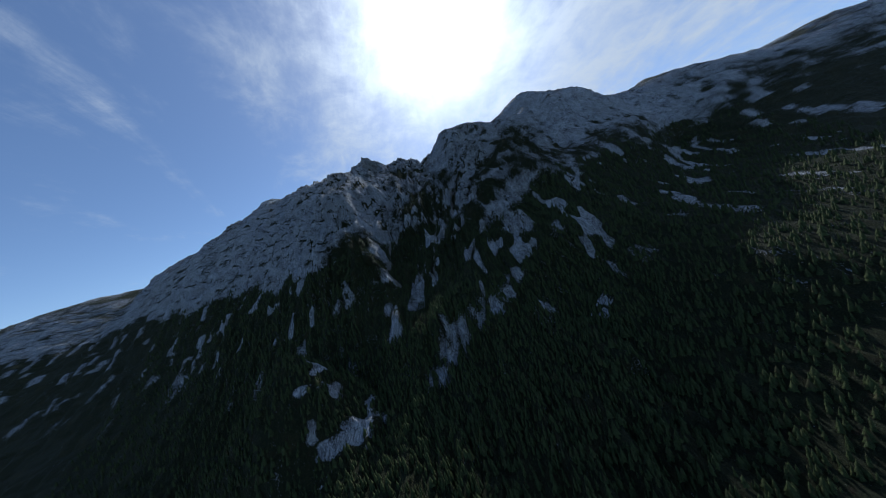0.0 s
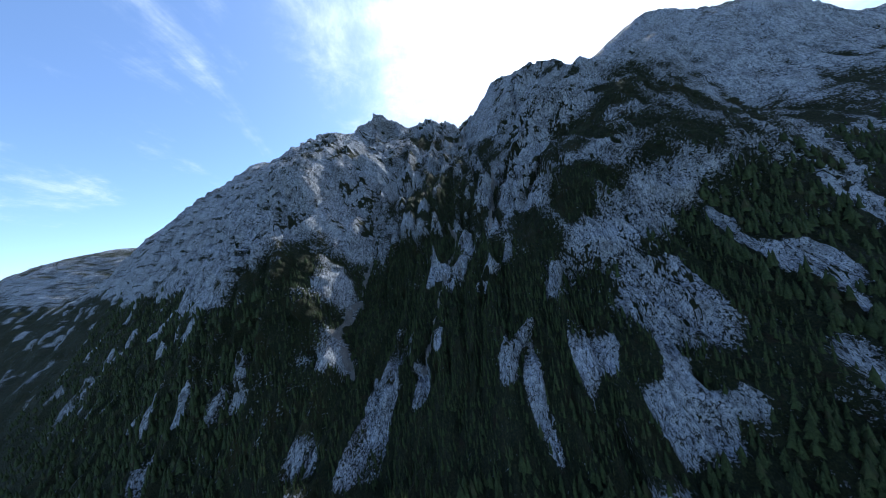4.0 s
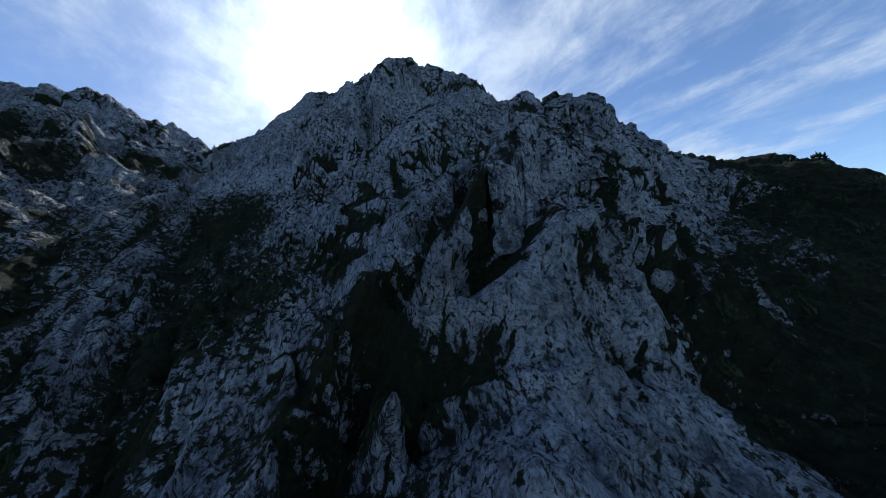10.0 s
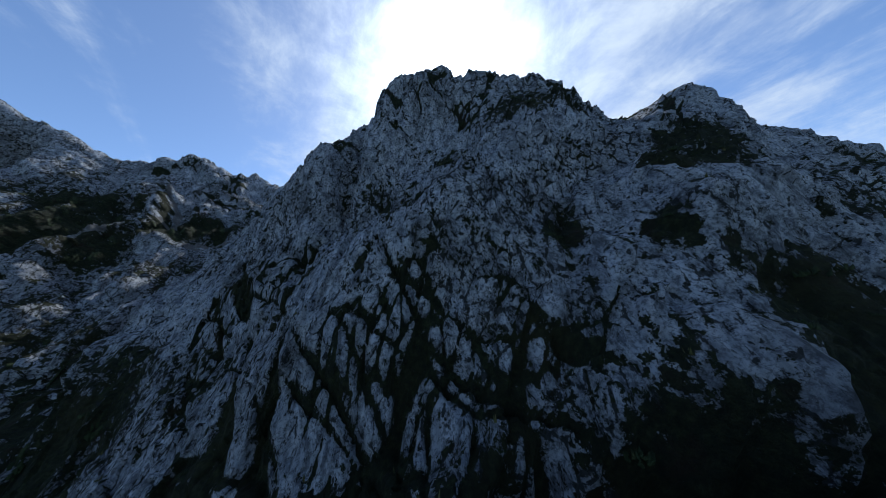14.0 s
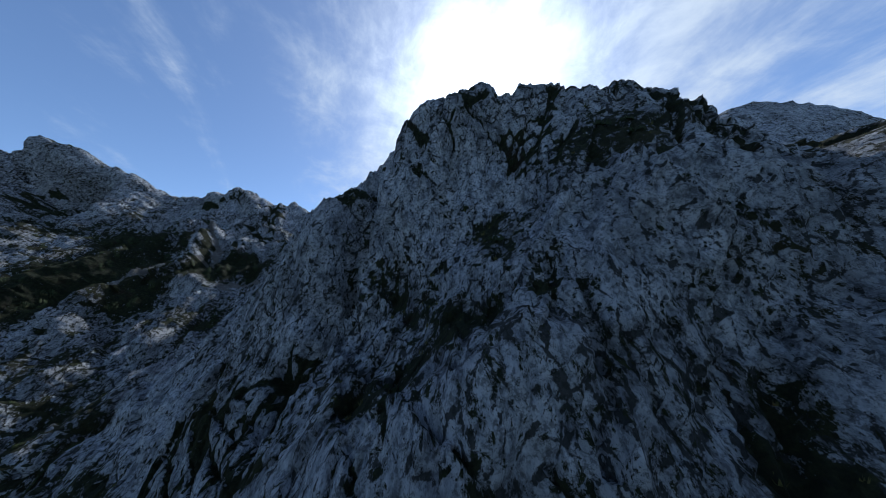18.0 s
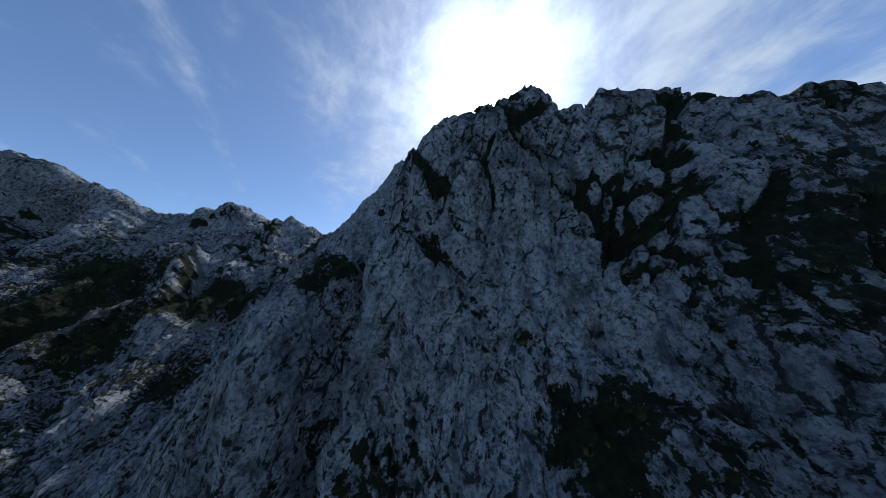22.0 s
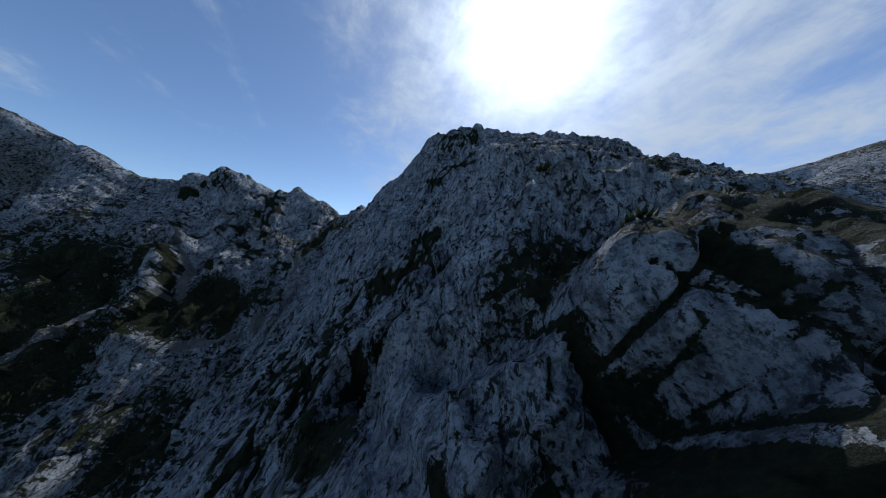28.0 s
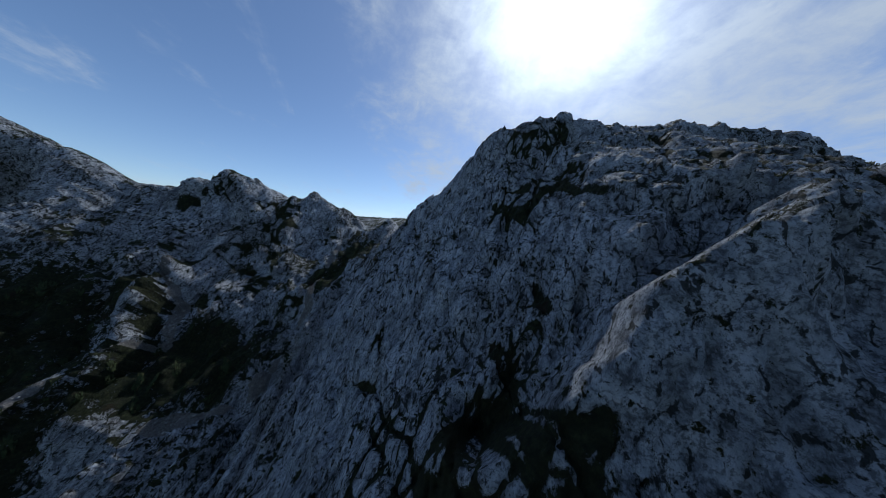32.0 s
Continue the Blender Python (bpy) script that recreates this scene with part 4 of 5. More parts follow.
THICKETS_SPIRE = [
    (88, 241, 90, 4.1), (49, 257, 91, 0.6), (51, 257, 93, 0.6), (53, 257, 94, 0.5), (57, 258, 97, 0.6), (48, 257, 90, 0.7), (46, 277, 90, 3.0), (50, 278, 96, 1.5), (60, 259, 100, 0.7), (74, 268, 107, 2.9), (73, 269, 108, 2.0),
    (69, 264, 108, 1.5), (68, 273, 105, 1.9), (65, 270, 105, 1.6), (84, 275, 123, 2.0), (76, 277, 117, 1.8), (80, 273, 117, 1.3), (54, 306, 139, 0.9), (53, 305, 138, 1.0), (58, 306, 143, 0.7), (65, 298, 148, 0.5), (-16, 339, 129, 12.1),
]
THICKETS_UPPER = [
    (-22, 350, 141, 6.7), (55, 326, 152, 0.7), (23, 370, 155, 3.5), (18, 367, 149, 3.5), (-27, 353, 141, 7.1), (1, 351, 135, 5.0), (5, 356, 137, 4.5), (59, 320, 151, 0.8), (63, 325, 164, 0.7),
]
SCREE = [
    [(-37, 196, -7), (-46, 207, 5), (-45.5, 223, 10), (-42, 250, 46)],
    [(-10, 195, -6), (-4, 214, 12), (5, 243, 36), (1, 251, 46)],
    [(22, 230, 36), (25.5, 247, 49), (30, 256, 62), (31, 266, 72)],
    [(7, 346, 128), (16, 352, 129), (21, 359, 145), (14, 385, 160)],
    [(-3, 339, 128), (-2, 352, 138), (-11, 363, 150)],
    [(-3, 350.5, 139.4), (-5, 348.6, 137.4), (-7, 345.9, 134.4), (-8, 341.7, 132), (-10, 336, 127.6)],
]
points = place.reshape(-1, 3)
steep = broad.reshape(-1, 3)[:, 2]
local = normal.reshape(-1, 3)[:, 2]
line = np.interp(points[:, 0], FOREST_X, FOREST_Z) + 9 * grain(points, 26, 21) + 6 * grain(points, 10, 20)
forest_here = smooth(line - points[:, 2], -5, 5)
broken_up = 0.5 + 0.9 * grain(tu, (5, 7, 9), 25)
green = 0.9 * forest_here
for x, y, z, r, s in PINES:
    d2 = ((points - (x, y, z)) ** 2).sum(1) / (r * r)
    green = np.maximum(green, s * np.exp(-0.6 * d2 * d2) * (d2 < 9) * np.clip(1.05 + 0.45 * hollow + (0.35 if s < 0.85 else 0.0) * (broken_up - 0.9), 0.1, 1.4))
# hollows between the ribs hold pine and turf, more so lower down
shelter = smooth(hollow, 0.1, 1.5) * smooth(points[:, 2], 150, 55) * (0.45 + 0.55 * smooth(np.abs(points[:, 0] - 62), 12, 30))
shelter *= 0.2 + 0.8 * smooth(points[:, 0], -28, 2)
green = np.maximum(green, 0.95 * shelter * (0.55 + 0.9 * broken_up * smooth(points[:, 0], -110, -40)))
lower_wall = smooth(points[:, 2], 116, 88) * smooth(points[:, 0], 46, 36) * smooth(points[:, 0], -60, -35)
green = np.maximum(green, lower_wall * (0.50 + 0.42 * grain(tu, (6, 9, 9), 29) + 0.25 * np.clip(hollow, -1, 1)))
east_foot = smooth(points[:, 0], 46, 60) * smooth(points[:, 1], 258, 244) * smooth(points[:, 1], 190, 205)
green = np.maximum(green, east_foot * (0.45 + 0.5 * grain(tu, (7, 9, 9), 30) + 0.2 * np.clip(hollow, -1, 1)))
ledge = smooth(local, 0.64, 0.88) * 0.55 + smooth(steep, 0.62, 0.85) * 0.2
green = green + ledge * (0.7 + 0.6 * grain(points, 14, 22)) - 0.25 * smooth(local, 0.30, 0.04)
shelf = smooth(grain(points, (11, 11, 3.2), 46) + 0.45 * grain(points, (4, 4, 1.6), 47), 0.38, 0.62) * smooth(points[:, 0], 34, 14) * smooth(points[:, 2], 178, 140)
green = np.maximum(green, 0.58 * shelf)
green = np.maximum(green, banded * (0.9 + 0.5 * grain(points, 2.2, 74)))
green = np.maximum(green, notch * (0.85 + 0.4 * grain(points, 3, 43)))
# pale outcrops standing out of the forest
OUTCROPS = [(-20, 139, -59, 7), (-10, 146, -50, 8), (-4, 149, -43, 8), (8, 153, -38, 7), (20, 155, -36, 8), (31, 156, -30, 6), (46, 143, -42, 6), (41, 161, -22, 6), (62, 181, 8, 9), (82, 169, -1, 6),
            (-44, 162, -32, 7), (-45, 177, -20, 6), (-43, 201, -3, 5), (-80, 181, -5, 8), (-76, 163, -26, 6), (-64, 163, -30, 6), (-262, 231, -35, 14), (226, 204, 7, 13), (38, 200, 17, 6), (-56, 196, -2, 5),
            (22, 186, 3, 4), (30, 215, 30, 4), (11, 226, 28, 4), (-30, 235, 30, 4)]
bare = smooth(grain(plumb, (6, 16, 12), 27) + 0.3 * ribs + 0.2 * small_ribs, 0.40, 0.58) * (0.25 + 0.75 * smooth(points[:, 2], -70, 10))
for x, y, z, r in OUTCROPS:
    d2 = ((points - (x, y, z)) ** 2).sum(1) / (r * r)
    bare = np.maximum(bare, np.exp(-0.7 * d2 * d2) * np.clip(0.75 + 0.8 * grain(plumb, (3, 8, 6), 28), 0, 1))
green *= 1 - 0.95 * bare * forest_here
green *= 1 - 0.8 * rocky
green *= 1 - 0.9 * smooth(lifted, 0.2, 0.8)
wavy = points + 0.9 * np.stack([grain(points, 4, 75), grain(points, 4, 76), grain(points, 4, 77)], -1)


def around(x, y, z, r):
    near = np.nonzero((np.abs(points[:, 0] - x) < 2.2 * r + 2) & (np.abs(points[:, 1] - y) < 2.2 * r + 2))[0]
    d2 = ((wavy[near] - (x, y, z)) ** 2).sum(1) / (r * r)
    return near, np.exp(-0.6 * d2 * d2)


for x, y, z, r in FACES_WALL + FACES_SPIRE + FACES_SPUR + FACES_TOP:
    near, here = around(x, y, z, r)
    green[near] *= 1 - 0.85 * here
for x, y, z, r in THICKETS_WOOD + THICKETS_MIDDLE + THICKETS_SPIRE + THICKETS_UPPER:
    near, here = around(x, y, z, r)
    green[near] = np.maximum(green[near], here * np.clip(0.85 + 0.35 * broken_up[near] + 0.2 * hollow[near], 0.3, 1.0))
green = np.clip(green + 0.12 * grain(points, 5, 23), 0, 1)
scree = np.zeros(len(points))
for number, bed in enumerate(SCREE):
    broad_bed = 0.55
    for a, b in zip(bed, bed[1:]):
        a, b = tilted(a)[:2], tilted(b)[:2]
        t = np.clip(((tu[:, :2] - a) @ (b - a)) / ((b - a) @ (b - a)), 0, 1)
        off = tu[:, :2] - (a + t[:, None] * (b - a))
        near = np.abs(off).max(1) < 5
        scree[near] = np.maximum(scree[near], smooth(np.hypot(off[near, 0], off[near, 1]) + 0.9 * grain(points[near], 4, 24), 1.5 * broad_bed, 0.4 * broad_bed))
green *= 1 - 0.9 * scree


def sheet(name, rows, cols, label):
    """One piece of the mountain's surface, a range of the grid's rows and columns."""
    i0, i1, j0, j1 = rows[0], rows[1], cols[0], cols[1]
    pick = (np.arange(i0, i1 + 1)[:, None] * gu.shape[1] + np.arange(j0, j1 + 1)[None, :])
    h, wd = pick.shape
    idx = np.arange(h * wd).reshape(h, wd)
    quads = np.stack([idx[:-1, :-1], idx[:-1, 1:], idx[1:, 1:], idx[1:, :-1]], -1).reshape(-1, 4)
    mesh = bpy.data.meshes.new(name)
    mesh.vertices.add(h * wd)
    mesh.vertices.foreach_set("co", points[pick.ravel()].astype(np.float32).ravel())
    mesh.loops.add(len(quads) * 4)
    mesh.loops.foreach_set("vertex_index", quads.ravel().astype(np.int32))
    mesh.polygons.add(len(quads))
    mesh.polygons.foreach_set("loop_start", np.arange(0, len(quads) * 4, 4, dtype=np.int32))
    mesh.polygons.foreach_set("use_smooth", np.ones(len(quads), bool))
    for key, values in (("green", green), ("scree", scree), ("seam", seam)):
        mesh.attributes.new(key, "FLOAT", "POINT").data.foreach_set("value", values[pick.ravel()].astype(np.float32))
    mesh.update()
    mesh.validate()
    mesh.materials.append(ROCK)
    return tagged(new(name, mesh), label, "mountain", kind="structure")


def nearest(values, at):
    return int(np.abs(values - at).argmin())


ci, cj = len(VS) - 1, len(US) - 1
wood, west, east_side = nearest(VS, 165), nearest(US, 8), nearest(US, 112)
sheet("forest_slope", (0, wood), (0, cj), "dark wooded lower slope with pale rock outcrops and stony gullies")
sheet("cliff_wall_west", (wood, ci), (0, west), "tall pale grey limestone wall with fluted buttresses and a saddle")
sheet("rock_spur", (wood, ci), (west, east_side), "steep grey limestone spur with cracked slabs and pine ledges")
sheet("cliff_wall_east", (wood, ci), (east_side, cj), "shaded grey limestone ridge with dwarf pine on its ledges")
bm = bmesh.new()
bmesh.ops.create_grid(bm, x_segments=40, y_segments=40, size=4500)
for vert in bm.verts:
    vert.co.z = -135 + 6 * noise.noise(vert.co / 400)
mesh = bpy.data.meshes.new("ground")
bm.to_mesh(mesh)
bm.free()
mesh.materials.append(VALLEY_GROUND)
tagged(new("ground", mesh), "wide dark green valley floor far below the mountain", "ground", kind="structure")


def mound(name, top, spread_out, fall, seed, label, rock_side):
    """A wooded hill of its own in front of the slope; gives its points, greenness and mesh."""
    rings, spokes = 64, 150
    rr, aa = np.meshgrid(np.linspace(0, 1, rings) ** 1.1, np.linspace(0, 2 * math.pi, spokes, endpoint=False), indexing="ij")
    x = top[0] + rr * spread_out[0] * np.cos(aa)
    y = top[1] + rr * spread_out[1] * np.sin(aa)
    p = np.stack([x.ravel(), y.ravel(), np.zeros(x.size)], -1)
    z = top[2] - fall * (rr.ravel() ** 1.25) + (4.0 * ridged(p, (17, 17, 9), seed) + 2.0 * ridged(p, (7, 7, 9), seed + 1) + 0.9 * ridged(p, (2.6, 2.6, 9), seed + 2)) * smooth(rr.ravel(), 0.0, 0.25)
    p[:, 2] = z
    side = np.cos(aa - rock_side).ravel()
    leafy = np.clip(0.9 - 1.3 * smooth(side + 0.5 * grain(p, 9, seed + 3), 0.65, 0.95) * smooth(grain(p, 5, seed + 4), 0.0, 0.5) * smooth(rr.ravel(), 0.05, 0.3), 0, 1)
    idx = np.arange(rings * spokes).reshape(rings, spokes)
    nxt = np.roll(idx, -1, 1)
    tris = np.concatenate([np.stack([idx[:-1], idx[1:], nxt[1:]], -1).reshape(-1, 3), np.stack([idx[:-1], nxt[1:], nxt[:-1]], -1).reshape(-1, 3)])
    mesh = bpy.data.meshes.new(name)
    mesh.from_pydata(p.tolist(), [], tris.tolist())
    mesh.polygons.foreach_set("use_smooth", np.ones(len(tris), bool))
    mesh.attributes.new("green", "FLOAT", "POINT").data.foreach_set("value", leafy.astype(np.float32))
    mesh.update()
    mesh.materials.append(ROCK)
    tagged(new(name, mesh), label, "hill", kind="structure")
    return p, leafy


HILLS = [mound("knoll", (-99, 143, -24), (62, 40), 62, 71, "rounded wooded knoll with a pale rock face", radians(-30)),
         mound("hump", (80, 135, -36), (36, 30), 46, 81, "small wooded hump standing in the forest", radians(200))]


def tower(name, outline, base, label, seed):
    """A rock tower standing free at the back: an outline of (x, y, top) round it, walls of blocks and ledges, an uneven top with turf."""
    ring = np.array(sum(([np.array(a) + (np.array(b) - np.array(a)) * k / 14 for k in range(14)] for a, b in zip(outline, outline[1:] + outline[:1])), []), float)
    spokes, middle = len(ring), ring.mean(0)
    out = ring[:, :2] - middle[:2]
    out /= np.linalg.norm(out, axis=1, keepdims=True)
    levels = 46
    rise = np.linspace(0, 1, levels)[:, None]
    x = ring[None, :, 0] + 0 * rise
    y = ring[None, :, 1] + 0 * rise
    z = base + (ring[None, :, 2] - base) * rise
    walls = np.stack([x, y, z], -1).reshape(-1, 3)
    round_way = np.tile(np.arange(spokes) * 0.28, levels)
    edge, stand = joints(np.stack([round_way + 0.3 * grain(walls, 1.5, seed), walls[:, 2]], -1), 1.5, 4.2, 6, seed)
    edge2, stand2 = joints(np.stack([round_way, walls[:, 2]], -1), 0.6, 1.3, -12, seed + 1)
    push = 0.28 * stand + 0.13 * stand2 - 0.3 * smooth(edge, 0.22, 0.05) - 0.1 * smooth(edge2, 0.1, 0.02) + 0.35 * ridged(walls, (1.8, 1.8, 3.5), seed + 2)
    push = push - 0.5 * smooth(np.repeat(rise.ravel(), spokes), 0.93, 1.0) + 0.9 * smooth(np.repeat(rise.ravel(), spokes), 0.6, 0.0)
    walls[:, :2] += push[:, None] * np.tile(out, (levels, 1))
    rim = walls[-spokes:]
    tops = []
    for k in range(1, 9):
        share = k / 8.5
        inner = rim * (1 - share) + middle * share
        inner[:, 2] += 0.35 * grain(inner, (0.9, 0.9, 5), seed + 3) + 0.25 * ridged(inner, (1.7, 1.7, 5), seed + 4)
        tops.append(inner)
    cap = np.concatenate(tops)
    verts = np.concatenate([walls, cap, [tops[-1].mean(0)]])
    idx = np.arange((levels + 8) * spokes).reshape(levels + 8, spokes)
    nxt = np.roll(idx, -1, 1)
    tris = np.concatenate([np.stack([idx[:-1], nxt[:-1], nxt[1:]], -1).reshape(-1, 3), np.stack([idx[:-1], nxt[1:], idx[1:]], -1).reshape(-1, 3),
                           np.stack([idx[-1], nxt[-1], np.full(spokes, len(verts) - 1)], -1)])
    mesh = bpy.data.meshes.new(name)
    mesh.from_pydata(verts.tolist(), [], tris.tolist())
    leafy = np.zeros(len(verts))
    leafy[:len(walls)] = 0.62 * smooth(grain(walls, (1.3, 1.3, 0.7), seed + 5), 0.35, 0.6)
    leafy[len(walls):] = 0.5 + 0.45 * grain(verts[len(walls):], (1.2, 1.2, 3), seed + 6)
    mesh.attributes.new("green", "FLOAT", "POINT").data.foreach_set("value", np.clip(leafy, 0, 1).astype(np.float32))
    mesh.update()
    mesh.materials.append(ROCK)
    tagged(new(name, mesh), label, "rock tower", kind="structure")


tower("rock_tower", [(67.6, 261.0, 107.6), (68.8, 260.9, 109.4), (71, 260.4, 110.7), (74.4, 259.2, 109.2), (76.4, 257, 107.6), (73, 255.6, 106.6), (69.2, 257, 106.4), (67.2, 259, 106.4)], 96.0,
      "pale grey limestone tower with ledges of dry turf", 21)
tower("rock_fin", [(62.4, 259.9, 104.0), (61, 259.7, 104.5), (59.2, 259, 102.6), (57, 258.3, 100.2), (53.4, 257.7, 96), (54.2, 256, 95), (58, 256.6, 99), (61.6, 257.8, 102)], 88.0,
      "narrow pale limestone fin with turf along its top", 31)
tower("rock_pinnacle", [(73.7, 264.9, 107), (74.5, 265.1, 107.9), (75.6, 264.8, 107), (76, 263.6, 106), (75, 262.9, 106), (73.9, 263.6, 106.4)], 99.0,
      "small leaning limestone pinnacle beside the dwarf pines", 41)


# ---- plants and stones ----
rng = np.random.default_rng(7)
cell_area = np.linalg.norm(np.cross(du, dv), axis=-1).ravel()


def scatter(weight, number, seed):
    """Numbers of grid points, picked at random by weight times area."""
    pick = np.random.default_rng(seed)
    chance = np.clip(weight, 0, None) * cell_area
    edge = np.zeros(gu.shape, bool)
    edge[1:-1, 1:-1] = True
    chance = chance * edge.ravel()
    return pick.choice(len(chance), size=number, replace=False, p=chance / chance.sum())


def seated(ids, sink=0.1):
    """Places on the ground near the grid points, a little jittered across the grid's cells."""
    j = rng.uniform(-0.45, 0.45, (len(ids), 2))
    return points[ids] + j[:, :1] * du.reshape(-1, 3)[ids] + j[:, 1:] * dv.reshape(-1, 3)[ids] - np.array((0, 0, sink))


def conifer(tiers, spikes, seed, slim=0.2):
    """Crown of a spruce one metre tall: drooping, jagged tiers on an uneven outline. Returns points and triangles."""
    r = np.random.default_rng(seed)
    verts, tris = [], []
    for k in range(tiers):
        low = 0.08 + 0.84 * (k / tiers) ** 1.05
        top = min(1.0, low + 1.75 / tiers * (1.15 - 0.3 * k / tiers))
        wide = slim * (1 - low) ** 0.85 * r.uniform(0.85, 1.15)
        sway = r.uniform(-0.012, 0.012, 2)
        first = len(verts)
        verts.append((sway[0], sway[1], top))
        for s in range(spikes * 2):
            a = math.pi * s / spikes + k * 1.1 + r.uniform(-0.12, 0.12)
            out = wide * (r.uniform(0.8, 1.2) if s % 2 else r.uniform(0.42, 0.6))
            verts.append((out * math.cos(a) + sway[0], out * math.sin(a) + sway[1], low + (r.uniform(-0.035, 0.0) if s % 2 else r.uniform(0.01, 0.04))))
        ring = spikes * 2
        tris += [(first, first + 1 + s, first + 1 + (s + 1) % ring) for s in range(ring)]
    return np.array(verts), np.array(tris)


def clump(tufts, seed, flat_top=0.75):
    """A low bush one metre across: upright tufts of needles on a dome."""
    r = np.random.default_rng(seed)
    verts, tris = [], []
    for k in range(tufts):
        a, d = r.uniform(0, 2 * math.pi), 0.5 * math.sqrt(r.uniform(0, 1))
        foot = np.array((d * math.cos(a), d * math.sin(a), 0.42 * flat_top * (1 - 3.2 * d * d) * r.uniform(0.6, 1.1)))
        tip = foot + np.array((0.32 * foot[0] + r.uniform(-0.07, 0.07), 0.32 * foot[1] + r.uniform(-0.07, 0.07), r.uniform(0.16, 0.34)))
        w = r.uniform(0.09, 0.16)
        first, turn = len(verts), r.uniform(0, 6.3)
        for s in range(4):
            b = turn + s * math.pi / 2 + r.uniform(-0.3, 0.3)
            verts.append(tuple(foot + np.array((w * math.cos(b), w * math.sin(b), r.uniform(-0.12, 0.02)))))
        verts.append(tuple(tip))
        tris += [(first + s, first + (s + 1) % 4, first + 4) for s in range(4)]
    return np.array(verts), np.array(tris)


def tuft(blades, seed):
    r = np.random.default_rng(seed)
    verts, tris = [], []
    for k in range(blades):
        a, d = r.uniform(0, 6.3), r.uniform(0, 0.3)
        foot = np.array((d * math.cos(a), d * math.sin(a), -0.05))
        side = np.array((-math.sin(a), math.cos(a), 0)) * 0.10
        tip = foot * 1.9 + np.array((0, 0, r.uniform(0.3, 0.65)))
        first = len(verts)
        verts += [tuple(foot - side), tuple(foot + side), tuple(tip)]
        tris.append((first, first + 1, first + 2))
    return np.array(verts), np.array(tris)


def boulder(seed, cuts=1):
    bm = bmesh.new()
    bmesh.ops.create_icosphere(bm, subdivisions=cuts, radius=0.5)
    r = random.Random(seed)
    stretch = (r.uniform(0.8, 1.4), r.uniform(0.7, 1.1), r.uniform(0.5, 0.9))
    for vert in bm.verts:
        k = r.uniform(0.78, 1.2)
        vert.co = Vector([c * s * k for c, s in zip(vert.co, stretch)])
    bm.verts.index_update()
    out = np.array([vert.co[:] for vert in bm.verts]), np.array([[vert.index for vert in f.verts] for f in bm.faces])
    bm.free()
    return out


def mesh_of(name, verts, tris, mat, soft=False):
    mesh = bpy.data.meshes.new(name)
    mesh.vertices.add(len(verts))
    mesh.vertices.foreach_set("co", np.asarray(verts, np.float32).ravel())
    mesh.loops.add(len(tris) * 3)
    mesh.loops.foreach_set("vertex_index", np.asarray(tris, np.int32).ravel())
    mesh.polygons.add(len(tris))
    mesh.polygons.foreach_set("loop_start", np.arange(0, len(tris) * 3, 3, dtype=np.int32))
    if soft:
        mesh.polygons.foreach_set("use_smooth", np.ones(len(tris), bool))
    mesh.update()
    mesh.validate()
    mesh.materials.append(mat)
    return mesh


def massed(name, forms, where, sizes, mat, label, category, squash=None, up=None):
    """Very many of a kind as one object."""
    verts, tris, base = [], [], 0
    spin = rng.uniform(0, 6.3, len(where))
    kinds = rng.integers(0, len(forms), len(where))
    for k, (fv, ft) in enumerate(forms):
        ids = np.nonzero(kinds == k)[0]
        if not len(ids):
            continue
        c, s = np.cos(spin[ids]), np.sin(spin[ids])
        size = sizes[ids]
        wide = size * (squash[ids] if squash is not None else 1.0)
        x = (fv[None, :, 0] * c[:, None] - fv[None, :, 1] * s[:, None]) * wide[:, None]
        y = (fv[None, :, 0] * s[:, None] + fv[None, :, 1] * c[:, None]) * wide[:, None]
        z = fv[None, :, 2] * size[:, None]
        if up is not None:
            n = up[ids]
            z = z - 0.75 * (x * n[:, :1] + y * n[:, 1:2]) / np.maximum(n[:, 2:], 0.35)
        verts.append((np.stack([x, y, z], -1) + where[ids][:, None, :]).reshape(-1, 3))
        tris.append((ft[None] + (base + np.arange(len(ids)) * len(fv))[:, None, None]).reshape(-1, 3))
        base += len(ids) * len(fv)
    return tagged(new(name, mesh_of(name, np.concatenate(verts), np.concatenate(tris), mat)), label, category, kind="stuff")


def part(name, mesh, parent, label=""):
    ob = new(name, mesh)
    ob.parent = parent
    return tagged(ob, label)


# spruces: those in the middle of the forest stand singly, the rest as one mass
tall = [conifer(8, 5, 11, 0.17), conifer(9, 5, 12, 0.14), conifer(7, 6, 13, 0.2)]
plain = [conifer(4, 4, 21), conifer(4, 4, 22, 0.18), conifer(3, 5, 23, 0.26)]
ok_ground = (local > 0.12) * (scree < 0.3) * smooth(green, 0.25, 0.6)
near_wood = forest_here * ok_ground * (np.abs(points[:, 0] - 5) < 75) * (points[:, 1] > 165) * (points[:, 1] < 265)
bowl = np.maximum.reduce([np.exp(-(((points - c) ** 2).sum(1)) / (r * r)) for c, r in (((2, 262, 60), 15), ((-6, 280, 78), 12), ((58, 212, 46), 10))]) * ok_ground
ids = scatter(np.maximum(near_wood, 0.7 * bowl), 6000, 31)
spots = seated(ids, 0.25)
heights = 1.1 + 2.3 * rng.uniform(0, 1, len(ids)) ** 1.4 * np.where(points[ids, 2] > 44, 0.6, 1.0)
order = np.argsort(np.abs(spots[:, 0] - 12) + np.abs(spots[:, 1] - 208) * 0.8)
single, rest = order[:250], order[250:]
massed("spruce_wood", tall, spots[rest], heights[rest], SPRUCE, "dense dark green spruces on the lower slope", "tree", rng.uniform(0.85, 1.35, len(rest)))
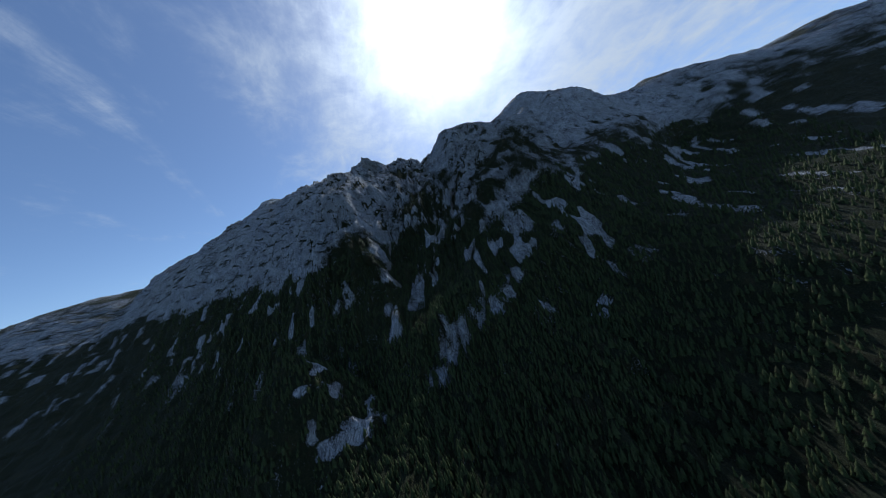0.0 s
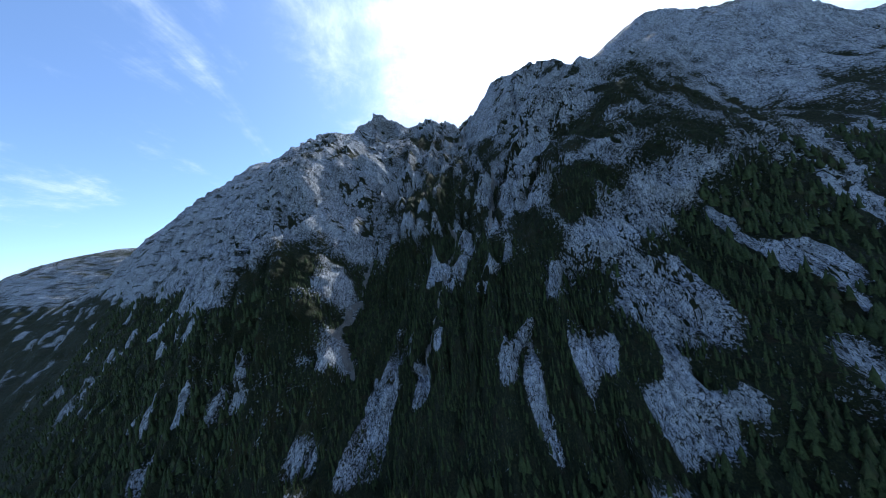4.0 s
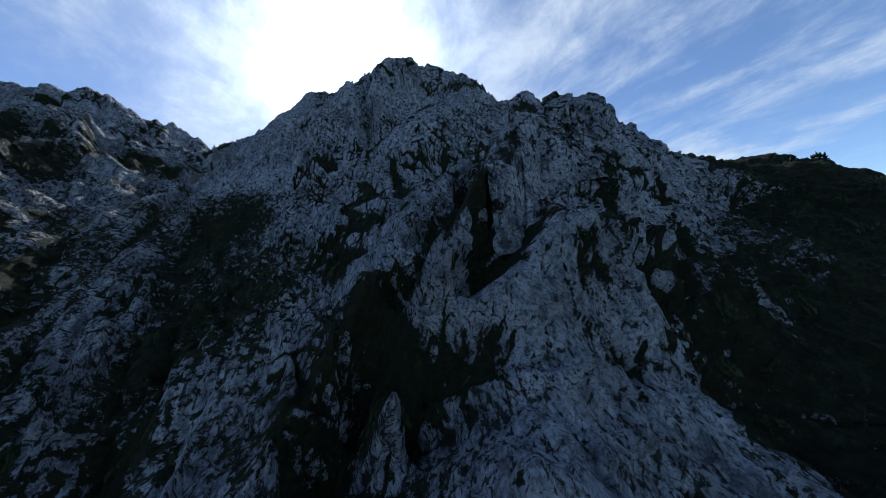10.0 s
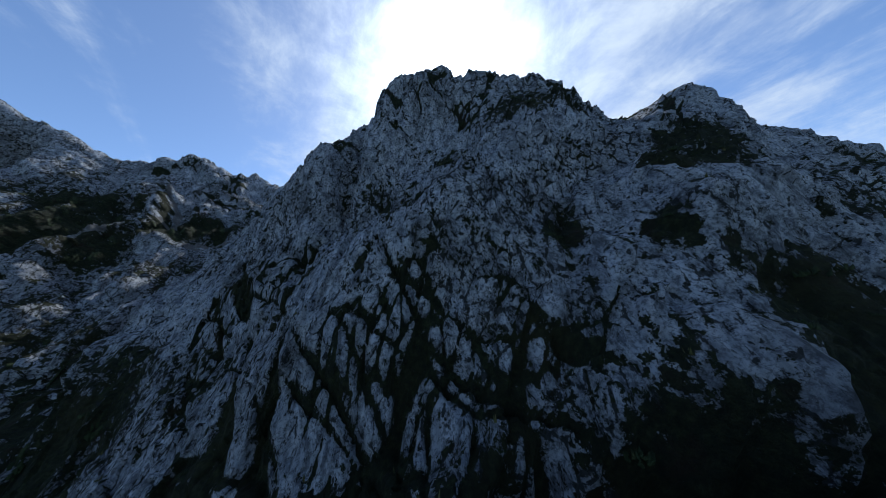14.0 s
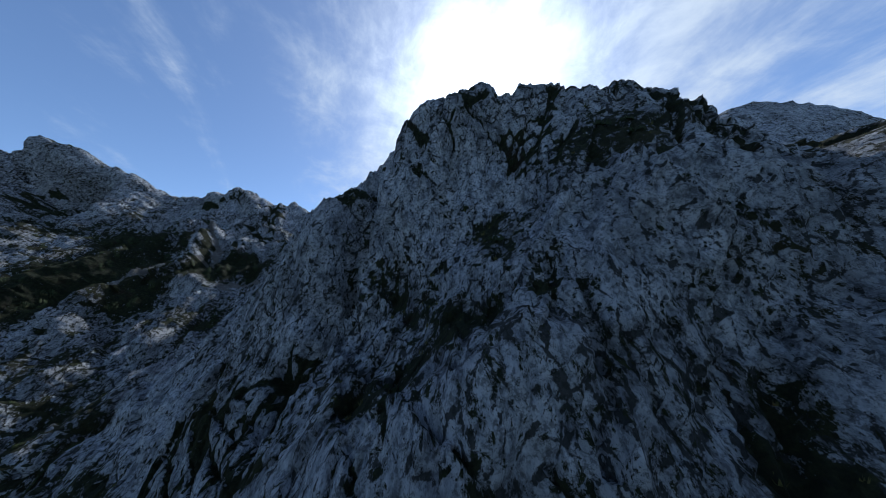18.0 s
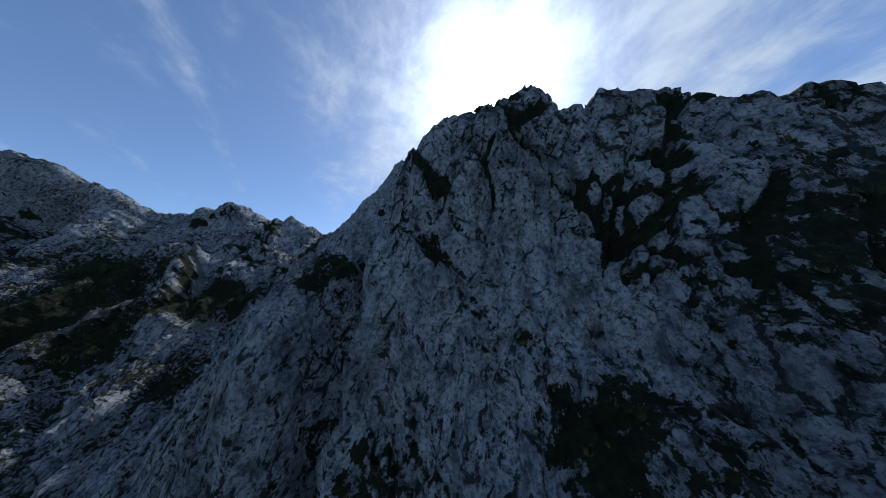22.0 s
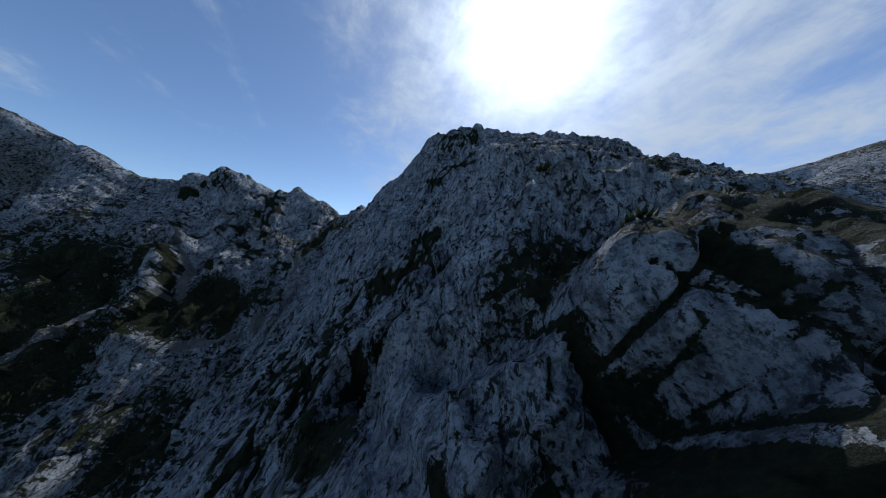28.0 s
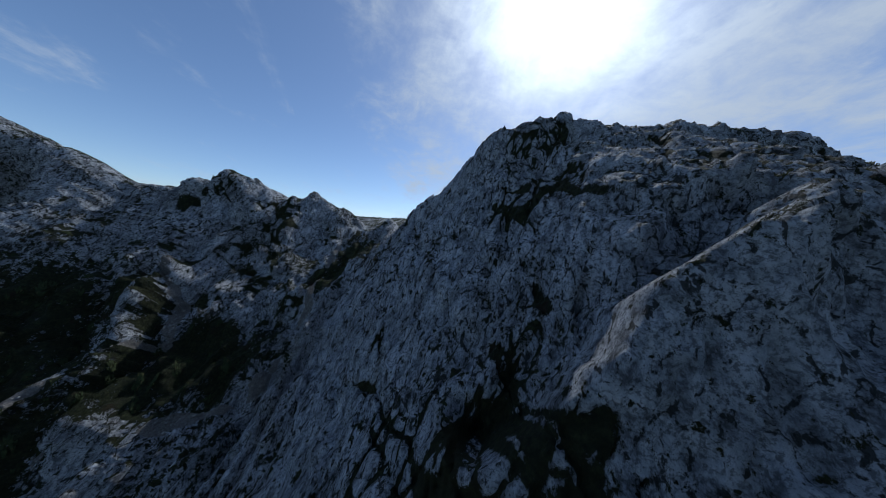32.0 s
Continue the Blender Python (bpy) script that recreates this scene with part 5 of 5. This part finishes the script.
trunk_bm = bmesh.new()
bmesh.ops.create_cone(trunk_bm, segments=7, radius1=0.022, radius2=0.004, depth=0.9, cap_ends=False, matrix=Matrix.Translation((0, 0, 0.42)))
trunk_mesh = bpy.data.meshes.new("trunk")
trunk_bm.to_mesh(trunk_mesh)
trunk_bm.free()
trunk_mesh.materials.append(BARK)
first = []
for k, (fv, ft) in enumerate(tall):
    tree = tagged(new("spruce_tree"), "slender dark green spruce tree with drooping tiers", "tree", "spruces below the cliffs")
    part("trunk", trunk_mesh, tree, "thin grey brown trunk")
    part("crown", mesh_of("crown", fv, ft, SPRUCE), tree)
    first.append(tree)
for count_at, k in enumerate(single):
    m = Matrix.Translation(spots[k]) @ Matrix.Rotation(rng.uniform(0, 6.3), 4, "Z") @ Matrix.Diagonal((*([heights[k] * rng.uniform(0.9, 1.3)] * 2), heights[k], 1))
    if count_at < 3:
        first[count_at].matrix_basis = m
    else:
        tree = copy_thing(first[count_at % 3], Matrix())
        tree.matrix_basis = m
far_wood = forest_here * ok_ground * (np.abs(points[:, 0] + 10) < 330) * (points[:, 1] > 60) * (near_wood < 0.05)
far_wood = far_wood * (1 / (1 + (np.abs(points[:, 0]) / 160) ** 2))
ids = scatter(far_wood, 17000, 32)
hill_spots = []
for hill, leafy in HILLS:
    pick = np.random.default_rng(36).choice(len(hill), 2600, p=(leafy * np.hypot(*(hill[:, :2] - hill[0, :2]).T) + 0.2) / (leafy * np.hypot(*(hill[:, :2] - hill[0, :2]).T) + 0.2).sum())
    hill_spots.append(hill[pick][leafy[pick] > 0.5] + np.append(rng.uniform(-0.6, 0.6, (int((leafy[pick] > 0.5).sum()), 2)), np.full((int((leafy[pick] > 0.5).sum()), 1), -0.4), 1))
wood_spots = np.concatenate([seated(ids, 0.3)] + hill_spots)
massed("spruce_forest", plain, wood_spots, rng.uniform(1.7, 4.8, len(wood_spots)), SPRUCE, "wide dark forest of spruces under the mountain", "forest", rng.uniform(0.9, 1.4, len(wood_spots)))

# dwarf pine on ledges and shelves above the forest
bushes = [clump(26, 41), clump(24, 42, 0.6), clump(22, 43, 0.9)]
upland = smooth(green, 0.5, 0.8) * (points[:, 2] > line - 6) * (points[:, 0] > -75) * (points[:, 0] < 135) * (local > 0.1) * (scree < 0.4)
ids = scatter(upland, 6500, 33)
spots, sizes, ups = seated(ids, 0.12), rng.uniform(0.35, 1.15, len(ids)), normal.reshape(-1, 3)[ids]
near = np.argsort(np.abs(spots[:, 0] - 72) + np.abs(spots[:, 1] - 270) + np.abs(spots[:, 2] - 108))
single, rest = near[:220], near[220:]
massed("dwarf_pine_thicket", bushes, spots[rest], sizes[rest], PINE, "dark green dwarf pine thicket on rocky ledges", "shrub", None, ups[rest])
bush_mesh = [mesh_of("dwarf_pine", fv, ft, PINE) for fv, ft in bushes]
for count_at, k in enumerate(single):
    ob = new("dwarf_pine", bush_mesh[count_at % 3])
    ob.matrix_basis = Matrix.Translation(spots[k]) @ Matrix.Rotation(rng.uniform(0, 6.3), 4, "Z") @ Matrix.Scale(sizes[k] * 0.9, 4)
    tagged(ob, "low dark green dwarf pine bush on a rock ledge", "shrub", "dwarf pines behind the spire")

# dry turf on the edges of the spur
brow = smooth(green, 0.28, 0.5) * (points[:, 0] > 36) * (points[:, 0] < 96) * (points[:, 1] > 244) * (local > 0.3)
ids = scatter(brow, 5200, 34)
massed("turf", [tuft(7, 51), tuft(8, 52), tuft(6, 53)], seated(ids, 0.02), rng.uniform(0.25, 0.7, len(ids)), GRASS, "dry yellow green turf on the rock edges", "grass")

# loose stones in the gullies
stones = [boulder(61), boulder(62), boulder(63)]
m, n = material("loose_stone")
at = n.add("ShaderNodeTexCoord").outputs["Object"]
shade = n.add("ShaderNodeObjectInfo").outputs["Random"]
body = n.ramp(n.noise(at, 3.0, 6.0, 0.7), (0.3, (0.17, 0.165, 0.155)), (0.7, (0.44, 0.43, 0.405)))
finish(n, n.mix(n.spread(shade, 0.0, 1.0, 0.0, 0.4), body, (0.22, 0.205, 0.19, 1)), 0.85, n.noise(at, 6.0, 5.0, 0.7), 0.6, 0.1, 0.2)
STONE = m
ids = scatter(smooth(scree, 0.15, 0.7), 1000, 35)
spots, sizes = seated(ids, 0.05), rng.uniform(0.15, 0.62, len(ids)) ** 1.3
massed("scree", stones, spots[160:], sizes[160:], STONE, "pale grey loose stones in the steep gullies", "stones")
stone_mesh = [mesh_of("boulder", fv, ft, STONE) for fv, ft in stones]
for k in range(160):
    ob = new("boulder", stone_mesh[k % 3])
    ob.matrix_basis = Matrix.Translation(spots[k]) @ Matrix.Rotation(rng.uniform(0, 6.3), 4, "Z") @ Matrix.Scale(sizes[k] + 0.05, 4)
    tagged(ob, "pale grey angular boulder lying in a stony gully", "boulder", "boulders in the gullies")
